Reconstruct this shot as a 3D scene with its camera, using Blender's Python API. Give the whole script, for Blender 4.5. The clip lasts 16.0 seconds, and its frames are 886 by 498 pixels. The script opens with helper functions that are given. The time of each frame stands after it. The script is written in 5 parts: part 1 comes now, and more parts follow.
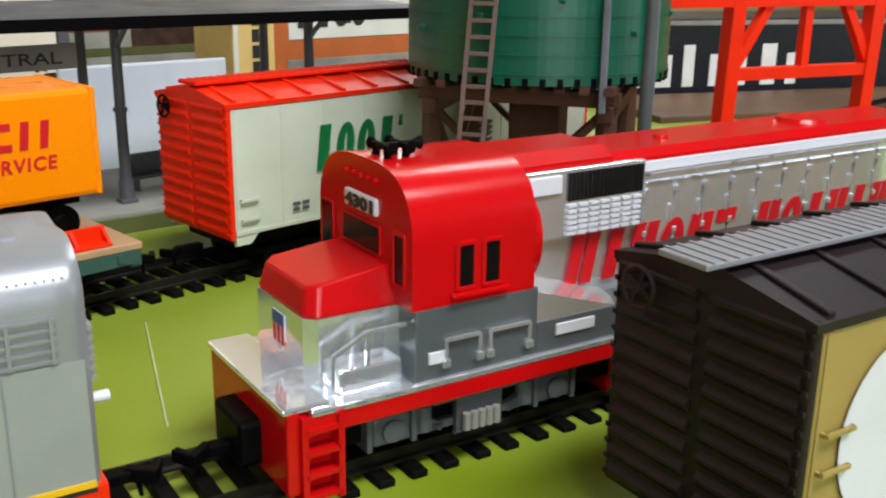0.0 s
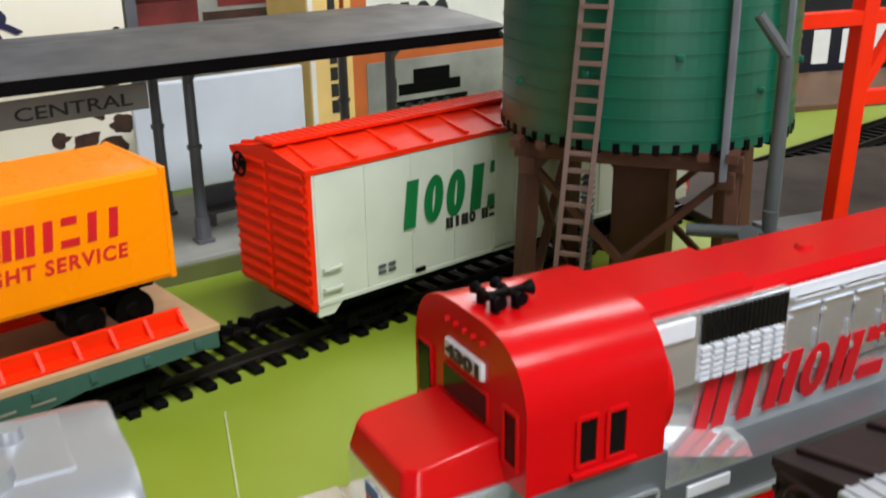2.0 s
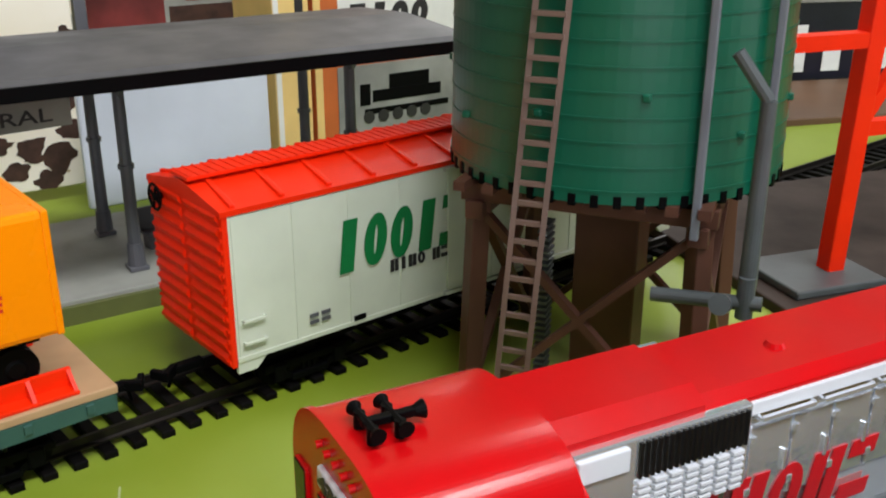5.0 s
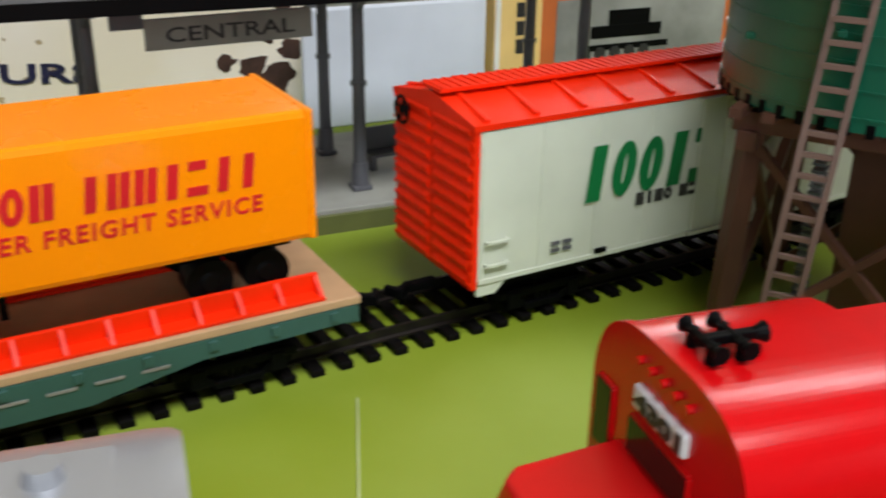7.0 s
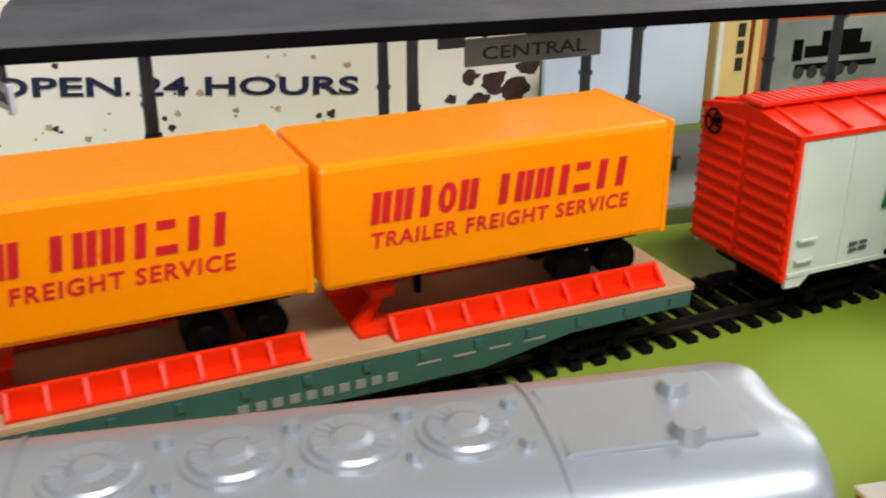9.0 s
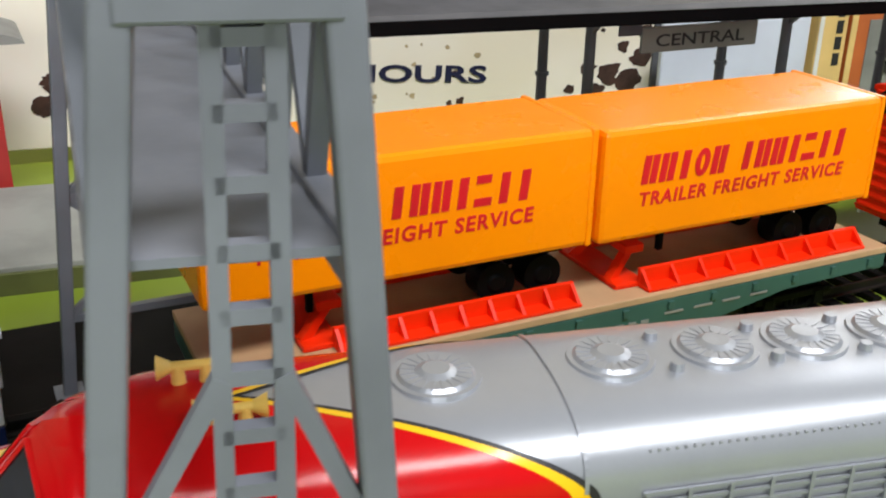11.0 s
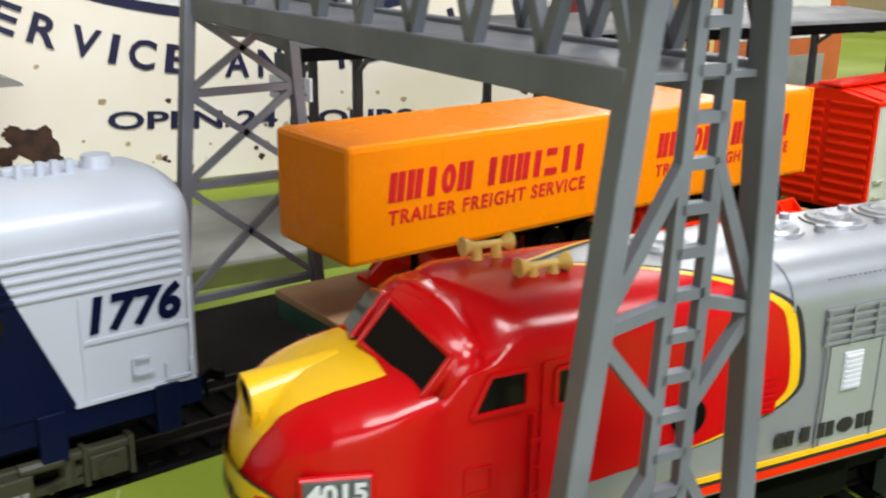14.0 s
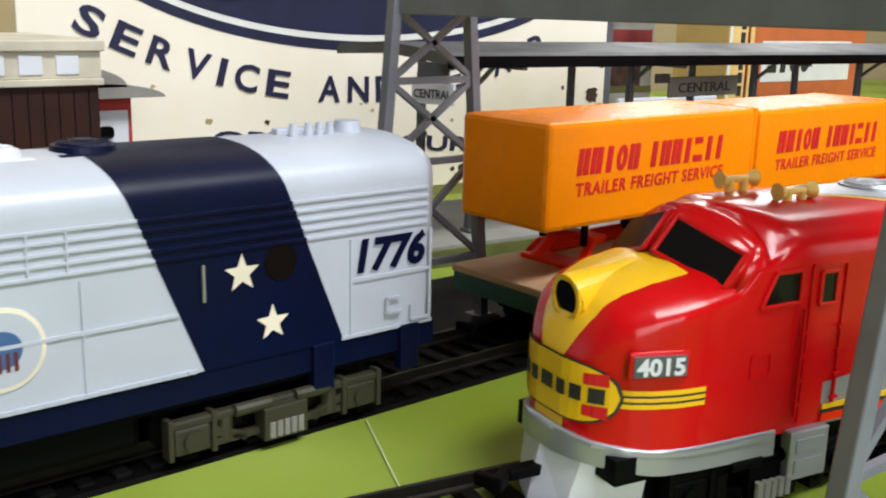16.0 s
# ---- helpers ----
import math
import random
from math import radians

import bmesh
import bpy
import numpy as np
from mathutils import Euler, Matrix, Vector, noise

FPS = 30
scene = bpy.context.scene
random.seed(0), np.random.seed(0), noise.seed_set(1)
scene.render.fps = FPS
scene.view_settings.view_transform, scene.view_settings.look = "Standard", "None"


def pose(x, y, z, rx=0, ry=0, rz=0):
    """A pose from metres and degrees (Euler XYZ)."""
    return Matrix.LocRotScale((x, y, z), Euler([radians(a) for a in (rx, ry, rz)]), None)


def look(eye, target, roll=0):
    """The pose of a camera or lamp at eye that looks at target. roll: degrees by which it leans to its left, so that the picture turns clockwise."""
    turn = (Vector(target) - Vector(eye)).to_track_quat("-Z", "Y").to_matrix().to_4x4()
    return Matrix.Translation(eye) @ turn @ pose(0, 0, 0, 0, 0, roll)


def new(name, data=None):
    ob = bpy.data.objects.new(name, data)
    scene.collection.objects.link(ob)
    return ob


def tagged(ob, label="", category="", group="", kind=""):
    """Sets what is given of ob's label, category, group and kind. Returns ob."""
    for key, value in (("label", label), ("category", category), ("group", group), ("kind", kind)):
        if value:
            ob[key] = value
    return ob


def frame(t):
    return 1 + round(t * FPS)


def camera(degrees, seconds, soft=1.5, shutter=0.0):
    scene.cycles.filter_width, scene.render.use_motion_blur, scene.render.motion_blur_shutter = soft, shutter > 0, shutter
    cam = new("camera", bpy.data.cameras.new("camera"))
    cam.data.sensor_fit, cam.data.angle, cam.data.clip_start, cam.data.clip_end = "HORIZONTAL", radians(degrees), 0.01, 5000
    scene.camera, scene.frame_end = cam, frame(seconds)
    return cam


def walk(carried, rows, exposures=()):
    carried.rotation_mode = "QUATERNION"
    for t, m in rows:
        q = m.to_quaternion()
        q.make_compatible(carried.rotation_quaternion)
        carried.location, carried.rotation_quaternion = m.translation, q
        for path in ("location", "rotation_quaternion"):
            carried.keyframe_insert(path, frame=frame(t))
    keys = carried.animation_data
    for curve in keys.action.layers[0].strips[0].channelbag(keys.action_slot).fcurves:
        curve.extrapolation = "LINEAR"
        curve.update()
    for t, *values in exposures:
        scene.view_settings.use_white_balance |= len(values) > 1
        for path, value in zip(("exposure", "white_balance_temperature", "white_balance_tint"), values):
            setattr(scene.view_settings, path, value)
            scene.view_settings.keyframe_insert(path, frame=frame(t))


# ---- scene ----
cam = camera(47.6, 16.0, soft=2.0, shutter=0.5)
PATH = [
    (0, (-0.137, -0.216, 0.091), (1.211, 1.144, -0.487), 0.8),
    (0.5, (-0.134, -0.211, 0.097), (1.145, 1.193, -0.531), -0.9),
    (1, (-0.134, -0.2, 0.103), (1.127, 1.209, -0.547), -0.7),
    (1.5, (-0.129, -0.198, 0.109), (1.083, 1.236, -0.581), -1.3),
    (2, (-0.12, -0.19, 0.115), (1.093, 1.241, -0.578), -0.9),
    (2.5, (-0.108, -0.185, 0.122), (1.108, 1.244, -0.569), -1.3),
    (3, (-0.099, -0.181, 0.123), (1.112, 1.256, -0.562), -0.7),
    (5.5, (-0.083, -0.172, 0.115), (1.083, 1.264, -0.645), 0.7),
    (6, (-0.079, -0.165, 0.11), (1.019, 1.301, -0.693), 1.4),
    (6.5, (-0.086, -0.162, 0.109), (0.952, 1.338, -0.709), 1.8),
    (7, (-0.099, -0.159, 0.109), (0.818, 1.424, -0.699), 0.9),
    (7.5, (-0.112, -0.16, 0.113), (0.729, 1.465, -0.695), -0.0),
    (8, (-0.124, -0.161, 0.116), (0.659, 1.497, -0.683), -0.4),
    (8.5, (-0.14, -0.159, 0.115), (0.637, 1.508, -0.672), 0.0),
    (9, (-0.159, -0.161, 0.116), (0.598, 1.515, -0.669), 0.1),
    (9.5, (-0.177, -0.16, 0.115), (0.578, 1.521, -0.663), -0.2),
    (10, (-0.194, -0.155, 0.115), (0.561, 1.522, -0.669), 0.2),
    (10.2, (-0.201, -0.156, 0.117), (0.553, 1.522, -0.669), 0.3),
    (12.5, (-0.254, -0.16, 0.109), (0.751, 1.413, -0.61), 2.3),
    (13, (-0.267, -0.162, 0.109), (0.804, 1.379, -0.582), 1.7),
    (13.5, (-0.278, -0.162, 0.104), (0.854, 1.352, -0.548), 0.9),
    (14, (-0.296, -0.16, 0.1), (0.885, 1.339, -0.498), 0.9),
    (14.5, (-0.313, -0.16, 0.095), (0.882, 1.36, -0.413), -0.2),
    (15, (-0.326, -0.157, 0.087), (0.885, 1.363, -0.385), -0.0),
    (15.5, (-0.34, -0.155, 0.084), (0.899, 1.347, -0.377), 0.4),
    (16, (-0.353, -0.151, 0.084), (0.91, 1.328, -0.381), 1.5),
]
walk(cam, [(t, look(eye, target, roll)) for t, eye, target, roll in PATH], exposures=[(0, 0.12), (1.5, 0.2), (3, 0.03), (6, 0.05), (9.5, 0.15), (12.5, 0.28), (16, 0.3)])

# ---- small helpers ----
MM = 0.001


def put(name, bm, material, parent=None, label="", smooth=False):
    """Link a bmesh, drawn in millimetres, as one mesh object."""
    for v in bm.verts:
        v.co *= MM
    me = bpy.data.meshes.new(name)
    bm.to_mesh(me)
    bm.free()
    me.materials.append(material)
    if smooth:
        for p in me.polygons:
            p.use_smooth = True
    ob = new(name, me)
    if parent is not None:
        ob.parent = parent
    if label:
        tagged(ob, label)
    return ob


def part(name, bm, material, parent, label="", smooth=False):
    return put(name, bm, material, parent, label, smooth)


def thing(name, m, label, category, group="", kind=""):
    """An Empty at the base of a thing made of parts; m in metres."""
    ob = new(name)
    ob.empty_display_size = 0.005
    ob.matrix_world = m
    return tagged(ob, label, category, group, kind)


def at(x, y, z, rz=0.0, rx=0.0, ry=0.0):
    return pose(x * MM, y * MM, z * MM, rx, ry, rz)


def add_box(bm, x0, x1, y0, y1, z0, z1, bevel=0.0, m=None):
    r = bmesh.ops.create_cube(bm, size=1.0)
    vs = r["verts"]
    for v in vs:
        v.co = Vector((x0 + (v.co.x + 0.5) * (x1 - x0), y0 + (v.co.y + 0.5) * (y1 - y0), z0 + (v.co.z + 0.5) * (z1 - z0)))
    if m is not None:
        bmesh.ops.transform(bm, matrix=m, verts=vs)
    if bevel > 0:
        es = list({e for v in vs for e in v.link_edges})
        bmesh.ops.bevel(bm, geom=es, offset=bevel, segments=2, profile=0.5, affect="EDGES")
    return bm


def box(x0, x1, y0, y1, z0, z1, bevel=0.0):
    return add_box(bmesh.new(), x0, x1, y0, y1, z0, z1, bevel)


def add_bar(bm, a, b, w, h=None, bevel=0.0):
    """A square bar from a to b."""
    a, b = Vector(a), Vector(b)
    d = b - a
    q = d.to_track_quat("X", "Z").to_matrix().to_4x4()
    h = w if h is None else h
    return add_box(bm, 0, d.length, -w / 2, w / 2, -h / 2, h / 2, bevel, Matrix.Translation(a) @ q)


def add_rod(bm, a, b, r, r2=None, seg=12):
    a, b = Vector(a), Vector(b)
    d = b - a
    q = d.to_track_quat("Z", "Y").to_matrix().to_4x4()
    m = Matrix.Translation((a + b) / 2) @ q
    bmesh.ops.create_cone(bm, cap_ends=True, segments=seg, radius1=r, radius2=r if r2 is None else r2, depth=d.length, matrix=m)
    return bm


def rod(a, b, r, r2=None, seg=12):
    return add_rod(bmesh.new(), a, b, r, r2, seg)


def extrude_profile(profile, x0, x1):
    """A closed (y, z) outline drawn along x."""
    bm = bmesh.new()
    a = [bm.verts.new((x0, y, z)) for y, z in profile]
    b = [bm.verts.new((x1, y, z)) for y, z in profile]
    n = len(profile)
    for i in range(n):
        bm.faces.new((a[i], a[(i + 1) % n], b[(i + 1) % n], b[i]))
    bm.faces.new(a[::-1])
    bm.faces.new(b)
    bmesh.ops.recalc_face_normals(bm, faces=bm.faces[:])
    return bm

# ---- light ----
world = bpy.data.worlds.new("room_air")
scene.world = world
world.use_nodes = True
world.node_tree.nodes["Background"].inputs[0].default_value = (0.75, 0.85, 1.0, 1)
world.node_tree.nodes["Background"].inputs[1].default_value = 0.015


def lamp(name, m, sx, sy, watts, colour):
    d = bpy.data.lights.new(name, "AREA")
    d.shape, d.size, d.size_y, d.energy, d.color = "RECTANGLE", sx, sy, watts, colour
    ob = new(name, d)
    ob.matrix_world = m
    return ob


lamp("ceiling_tube_light", look((0.0, -0.85, 1.45), (0.0, 0.05, 0)), 1.3, 0.35, 33, (0.95, 0.98, 1.0))
lamp("ceiling_tube_light", look((1.2, 0.5, 1.35), (0.0, 0.0, 0)), 0.8, 0.2, 6.5, (0.95, 0.98, 1.0))
# unseen low lamp in front, added to brighten the tin sign
lamp("window_fill_light", look((-1.0, -1.95, 0.55), (0.0, 0.2, 0.05)), 1.2, 1.0, 19, (0.90, 0.95, 1.0))
# another unseen low lamp, added so the chrome has something white to reflect
lamp("window_fill_light", look((1.6, -1.9, 0.2), (0.0, 0.0, 0.05)), 1.1, 1.3, 7, (0.90, 0.95, 1.0))
lamp("window_fill_light", look((0.66, 0.69, 0.36), (-0.05, 0.0, 0.05)), 0.55, 0.2, 2.2, (0.92, 0.96, 1.0))

# ---- materials ----
def mat(name, colour, rough=0.4, metal=0.0, spot=0.12, scale=60.0, bump=0.05, grain=900.0, coat=0.0, dust=0.0, second=None, rand=0.0, spec=0.5):
    """Paint, plastic or metal with cloudy variation, fine grain and an uneven gloss."""
    m = bpy.data.materials.new(name)
    m.use_nodes = True
    nt = m.node_tree
    b = nt.nodes["Principled BSDF"]
    geo = nt.nodes.new("ShaderNodeTexCoord")
    n1 = nt.nodes.new("ShaderNodeTexNoise")
    n1.inputs["Scale"].default_value = scale
    n1.inputs["Detail"].default_value = 5
    n2 = nt.nodes.new("ShaderNodeTexNoise")
    n2.inputs["Scale"].default_value = grain
    n2.inputs["Detail"].default_value = 3
    for n in (n1, n2):
        nt.links.new(geo.outputs["Object"], n.inputs["Vector"])
    mix = nt.nodes.new("ShaderNodeMix")
    mix.data_type = "RGBA"
    c = Vector(colour)
    d = Vector(second) if second else c * (1 - 2 * spot)
    mix.inputs["A"].default_value = (*c, 1)
    mix.inputs["B"].default_value = (*d, 1)
    ramp = nt.nodes.new("ShaderNodeMapRange")
    ramp.inputs["From Min"].default_value = 0.38
    ramp.inputs["From Max"].default_value = 0.66
    nt.links.new(n1.outputs["Fac"], ramp.inputs["Value"])
    nt.links.new(ramp.outputs["Result"], mix.inputs["Factor"])
    out = mix.outputs["Result"]
    if rand:
        oi = nt.nodes.new("ShaderNodeObjectInfo")
        hs = nt.nodes.new("ShaderNodeHueSaturation")
        mr = nt.nodes.new("ShaderNodeMapRange")
        mr.inputs["To Min"].default_value = 1 - rand
        mr.inputs["To Max"].default_value = 1 + rand
        nt.links.new(oi.outputs["Random"], mr.inputs["Value"])
        nt.links.new(mr.outputs["Result"], hs.inputs["Value"])
        nt.links.new(out, hs.inputs["Color"])
        out = hs.outputs["Color"]
    nt.links.new(out, b.inputs["Base Color"])
    rr = nt.nodes.new("ShaderNodeMapRange")
    rr.inputs["To Min"].default_value = max(0.03, rough - 0.09)
    rr.inputs["To Max"].default_value = min(1.0, rough + 0.12 + dust)
    nt.links.new(n1.outputs["Fac"], rr.inputs["Value"])
    nt.links.new(rr.outputs["Result"], b.inputs["Roughness"])
    b.inputs["Metallic"].default_value = metal
    b.inputs["Specular IOR Level"].default_value = spec
    b.inputs["Coat Weight"].default_value = coat
    b.inputs["Coat Roughness"].default_value = 0.12
    bp = nt.nodes.new("ShaderNodeBump")
    bp.inputs["Strength"].default_value = bump
    bp.inputs["Distance"].default_value = 0.0004
    nt.links.new(n2.outputs["Fac"], bp.inputs["Height"])
    nt.links.new(bp.outputs["Normal"], b.inputs["Normal"])
    return m


GRASS = mat("painted_green_board", (0.185, 0.255, 0.010), 0.45, spot=0.1, scale=9, bump=0.06, grain=500, second=(0.28, 0.355, 0.06), spec=0.3)
ORANGE = mat("orange_plastic", (1.0, 0.265, 0.0), 0.26, spot=0.02, spec=0.4, bump=0.015)
RED = mat("glossy_red_plastic", (0.57, 0.003, 0.005), 0.2, spot=0.06, spec=0.4)
RED_ORANGE = mat("red_orange_plastic", (0.86, 0.026, 0.002), 0.38, spot=0.06, spec=0.18)
VERMILION = mat("vermilion_plastic", (0.84, 0.022, 0.002), 0.4, spot=0.05, spec=0.18)
RED_INK = mat("red_ink", (0.65, 0.004, 0.012), 0.5)
SEAM = mat("pale_green_seam", (0.46, 0.52, 0.26), 0.6)
MINT = mat("pale_mint_plastic", (0.60, 0.63, 0.53), 0.42, spot=0.05)
GREEN_INK = mat("green_ink", (0.0, 0.16, 0.04), 0.5)
BLACK = mat("black_plastic", (0.002, 0.002, 0.0024), 0.5, spot=0.2, spec=0.07)
RAIL = mat("rail_metal", (0.04, 0.034, 0.030), 0.4, metal=0.8, spot=0.25)
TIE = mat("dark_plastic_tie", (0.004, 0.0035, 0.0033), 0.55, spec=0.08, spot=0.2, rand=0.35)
SILVER = mat("silver_paint", (0.39, 0.40, 0.435), 0.33, metal=0.5, spot=0.06)
CHROME = mat("chrome_plating", (0.93, 0.96, 1.0), 0.09, metal=0.78, spot=0.05, bump=0.5, grain=110)
GREY_SIDE = mat("grey_green_paint", (0.36, 0.38, 0.36), 0.4, metal=0.2, spot=0.05)
YELLOW = mat("yellow_paint", (0.90, 0.52, 0.01), 0.3, spot=0.05, coat=0.4)
PALE_YELLOW = mat("pale_yellow_plastic", (0.92, 0.60, 0.14), 0.35)
WHITE = mat("white_plastic", (0.68, 0.69, 0.74), 0.34, spot=0.03)
SHELL_WHITE = mat("bluish_white_plastic", (0.46, 0.49, 0.56), 0.34, spot=0.03)
NAVY = mat("navy_paint", (0.0012, 0.004, 0.026), 0.38, spot=0.15, spec=0.2)
CREAM_INK = mat("cream_ink", (0.82, 0.74, 0.58), 0.5)
GREY_PLASTIC = mat("grey_girder_plastic", (0.175, 0.184, 0.215), 0.42, spot=0.12, dust=0.1)
LADDER = mat("taupe_ladder_plastic", (0.17, 0.105, 0.085), 0.5, spot=0.12)
BROWN = mat("brown_trestle_plastic", (0.105, 0.042, 0.027), 0.5, spec=0.3, spot=0.15)
DARK_BROWN = mat("dark_brown_plastic", (0.019, 0.0105, 0.0125), 0.42, spec=0.28, spot=0.12)
TAN_SIDE = mat("ochre_car_side", (0.36, 0.26, 0.075), 0.45, spot=0.08)
TANK_GREEN = mat("green_tank_plastic", (0.003, 0.10, 0.055), 0.33, spot=0.12, scale=25)
DECK = mat("tan_deck", (0.52, 0.32, 0.17), 0.55, spot=0.1)
CAR_GREEN = mat("dark_green_car_side", (0.035, 0.10, 0.085), 0.45, spot=0.1)
BAND_STEEL = mat("steel_grey_band", (0.17, 0.19, 0.205), 0.3, metal=0.5, spot=0.08)
BASE_BROWN = mat("brown_grey_base_plastic", (0.045, 0.031, 0.025), 0.6, spot=0.15, spec=0.15)
TRUCK = mat("olive_grey_truck", (0.036, 0.033, 0.019), 0.5, spot=0.15)
STEEL_TRUCK = mat("grey_truck_plastic", (0.085, 0.095, 0.10), 0.4, spot=0.15)
CANOPY = mat("dark_grey_roof_plastic", (0.09, 0.088, 0.095), 0.45, spot=0.15, dust=0.15)
POST = mat("grey_post_plastic", (0.10, 0.10, 0.115), 0.45)
PLATFORM = mat("grey_platform_plastic", (0.30, 0.30, 0.27), 0.55, spot=0.15, scale=40)
PLATFORM_SIDE = mat("olive_platform_edge", (0.11, 0.12, 0.035), 0.55, spot=0.15)
SIGN_CREAM = mat("cream_enamel_tin", (0.88, 0.82, 0.73), 0.35, spot=0.07, scale=12, second=(0.80, 0.72, 0.56))
SIGN_NAVY = mat("navy_enamel", (0.02, 0.022, 0.06), 0.35, spot=0.2)
RUST = mat("brown_rust", (0.06, 0.025, 0.015), 0.8, spot=0.3, scale=150)
RUST_PALE = mat("tan_rust_stain", (0.50, 0.38, 0.20), 0.7, spot=0.2, scale=150)
LABEL_GREY = mat("grey_sign_plate", (0.26, 0.25, 0.225), 0.5)
INK = mat("dark_ink", (0.02, 0.018, 0.02), 0.5)
BOX_YELLOW = mat("yellow_card", (0.80, 0.55, 0.20), 0.5, spot=0.06)
BOX_ORANGE = mat("orange_brown_card", (0.55, 0.13, 0.03), 0.45, spot=0.08)
BOX_WHITE = mat("white_card", (0.75, 0.74, 0.70), 0.5, spot=0.05)
BOX_BLACK = mat("black_card", (0.012, 0.012, 0.022), 0.3, spot=0.2)
BOX_GREY = mat("grey_card", (0.30, 0.30, 0.28), 0.5, spot=0.25, scale=30)
POSTER_RED = mat("dull_red_print", (0.25, 0.04, 0.04), 0.45, spot=0.3, scale=40)
POSTER_GREY = mat("grey_green_print", (0.34, 0.35, 0.32), 0.45, spot=0.3, scale=30)
SHEET = mat("white_plastic_sheet", (0.66, 0.70, 0.78), 0.35, spot=0.08, scale=20)
WALL = mat("cream_wall_paint", (0.42, 0.32, 0.18), 0.7, spot=0.06, scale=5)
WOOD = mat("brown_wood", (0.15, 0.075, 0.035), 0.5, spot=0.2, scale=12)
ROOM = mat("grey_room_paint", (0.27, 0.27, 0.28), 0.8, spot=0.04, scale=2)
BRICK_RED = mat("red_building_plastic", (0.45, 0.03, 0.025), 0.5)
BUILD_BROWN = mat("brown_building_plastic", (0.036, 0.012, 0.008), 0.55, spec=0.25, spot=0.2)
BUILD_CREAM = mat("cream_building_plastic", (0.62, 0.56, 0.44), 0.5)
BLUE_INK = mat("blue_ink", (0.05, 0.12, 0.28), 0.5)
SMOKE_GLASS = mat("dark_window_plastic", (0.006, 0.005, 0.005), 0.14, spot=0.1, spec=0.25)

# ---- lettering ----
def letters(name, body, size, m, material, parent=None, shear=0.0, width=None, depth=0.12, label="", bold=0.0, spacing=1.0):
    """Words as a thin mesh; size in mm is the capital height, m is a pose in metres (text in its own xy plane)."""
    cu = bpy.data.curves.new(name, "FONT")
    cu.body, cu.size, cu.extrude, cu.shear, cu.offset = body, size * MM / 0.70, depth * MM / 2, shear, bold * MM
    cu.resolution_u, cu.space_character = 3, spacing
    tmp = bpy.data.objects.new("word_source", cu)
    me = bpy.data.meshes.new_from_object(tmp)
    bpy.data.objects.remove(tmp)
    me.name = name
    if width and len(me.vertices):
        xs = [v.co.x for v in me.vertices]
        k = width * MM / (max(xs) - min(xs))
        lo = min(xs)
        for v in me.vertices:
            v.co.x = (v.co.x - lo) * k
    me.materials.clear()
    me.materials.append(material)
    ob = new(name, me)
    if parent is not None:
        ob.parent = parent
    ob.matrix_basis = m
    if label:
        tagged(ob, label)
    return ob


def blocks(name, counts, length, height, m, material, parent, shear=0.0, stroke=0.26, label="", shapes="=|=o=-=o|"):
    """A trade name as a row of plain shapes, each a part; counts: shapes in each word.
    | one upright, = two uprights, - two level bars, o a ring."""
    total = sum(counts) + 0.7 * (len(counts) - 1)
    cell = length / total
    x, k = 0.0, 0
    for n in counts:
        for i in range(n):
            w, t = cell * 0.84, cell * stroke
            kind = shapes[k % len(shapes)]
            bm = bmesh.new()
            if kind == "o":
                seg = 20
                ring = []
                for q in range(seg):
                    a = 2 * math.pi * q / seg
                    ring.append([bm.verts.new((x + w / 2 + rx * math.cos(a), height / 2 + rz * math.sin(a), d)) for rx, rz, d in ((w / 2, height / 2, 0.06), (w / 2 - t, height / 2 - t, 0.06), (w / 2 - t, height / 2 - t, -0.06), (w / 2, height / 2, -0.06))])
                for q in range(seg):
                    for e in range(4):
                        bm.faces.new((ring[q][e], ring[(q + 1) % seg][e], ring[(q + 1) % seg][(e + 1) % 4], ring[q][(e + 1) % 4]))
                bmesh.ops.recalc_face_normals(bm, faces=bm.faces[:])
            elif kind == "|":
                add_box(bm, x + w / 2 - t * 0.7, x + w / 2 + t * 0.7, 0, height, -0.06, 0.06)
            elif kind == "=":
                add_box(bm, x, x + t * 1.25, 0, height, -0.06, 0.06)
                add_box(bm, x + w - t * 1.25, x + w, 0, height, -0.06, 0.06)
            else:
                add_box(bm, x, x + w, 0, t * 1.2, -0.06, 0.06)
                add_box(bm, x, x + w * 0.85, height - t * 1.2, height, -0.06, 0.06)
            for v in bm.verts:
                v.co.x += v.co.y * shear
            ob = part(name, bm, material, parent, label)
            ob.matrix_basis = m
            x += cell
            k += 1
        x += 0.7 * cell


def upright(x, y, z, rz=0.0):
    """Pose of writing that faces -y; millimetres."""
    return pose(x * MM, y * MM, z * MM, 90, 0, 0) if not rz else at(x, y, z, rz) @ pose(0, 0, 0, 90, 0, 0)


# ---- ground, track and room ----
TILT = 0.028


def ground_z(x, y):
    return 3.5 - TILT * (y - 17)


FRONT = (-247.0, -49.5, -12.2)          # nose of the front train and its heading
FC, FS = math.cos(radians(FRONT[2])), math.sin(radians(FRONT[2]))


def front_xy(s, lat):
    return FRONT[0] + FC * s - FS * lat, FRONT[1] + FS * s + FC * lat


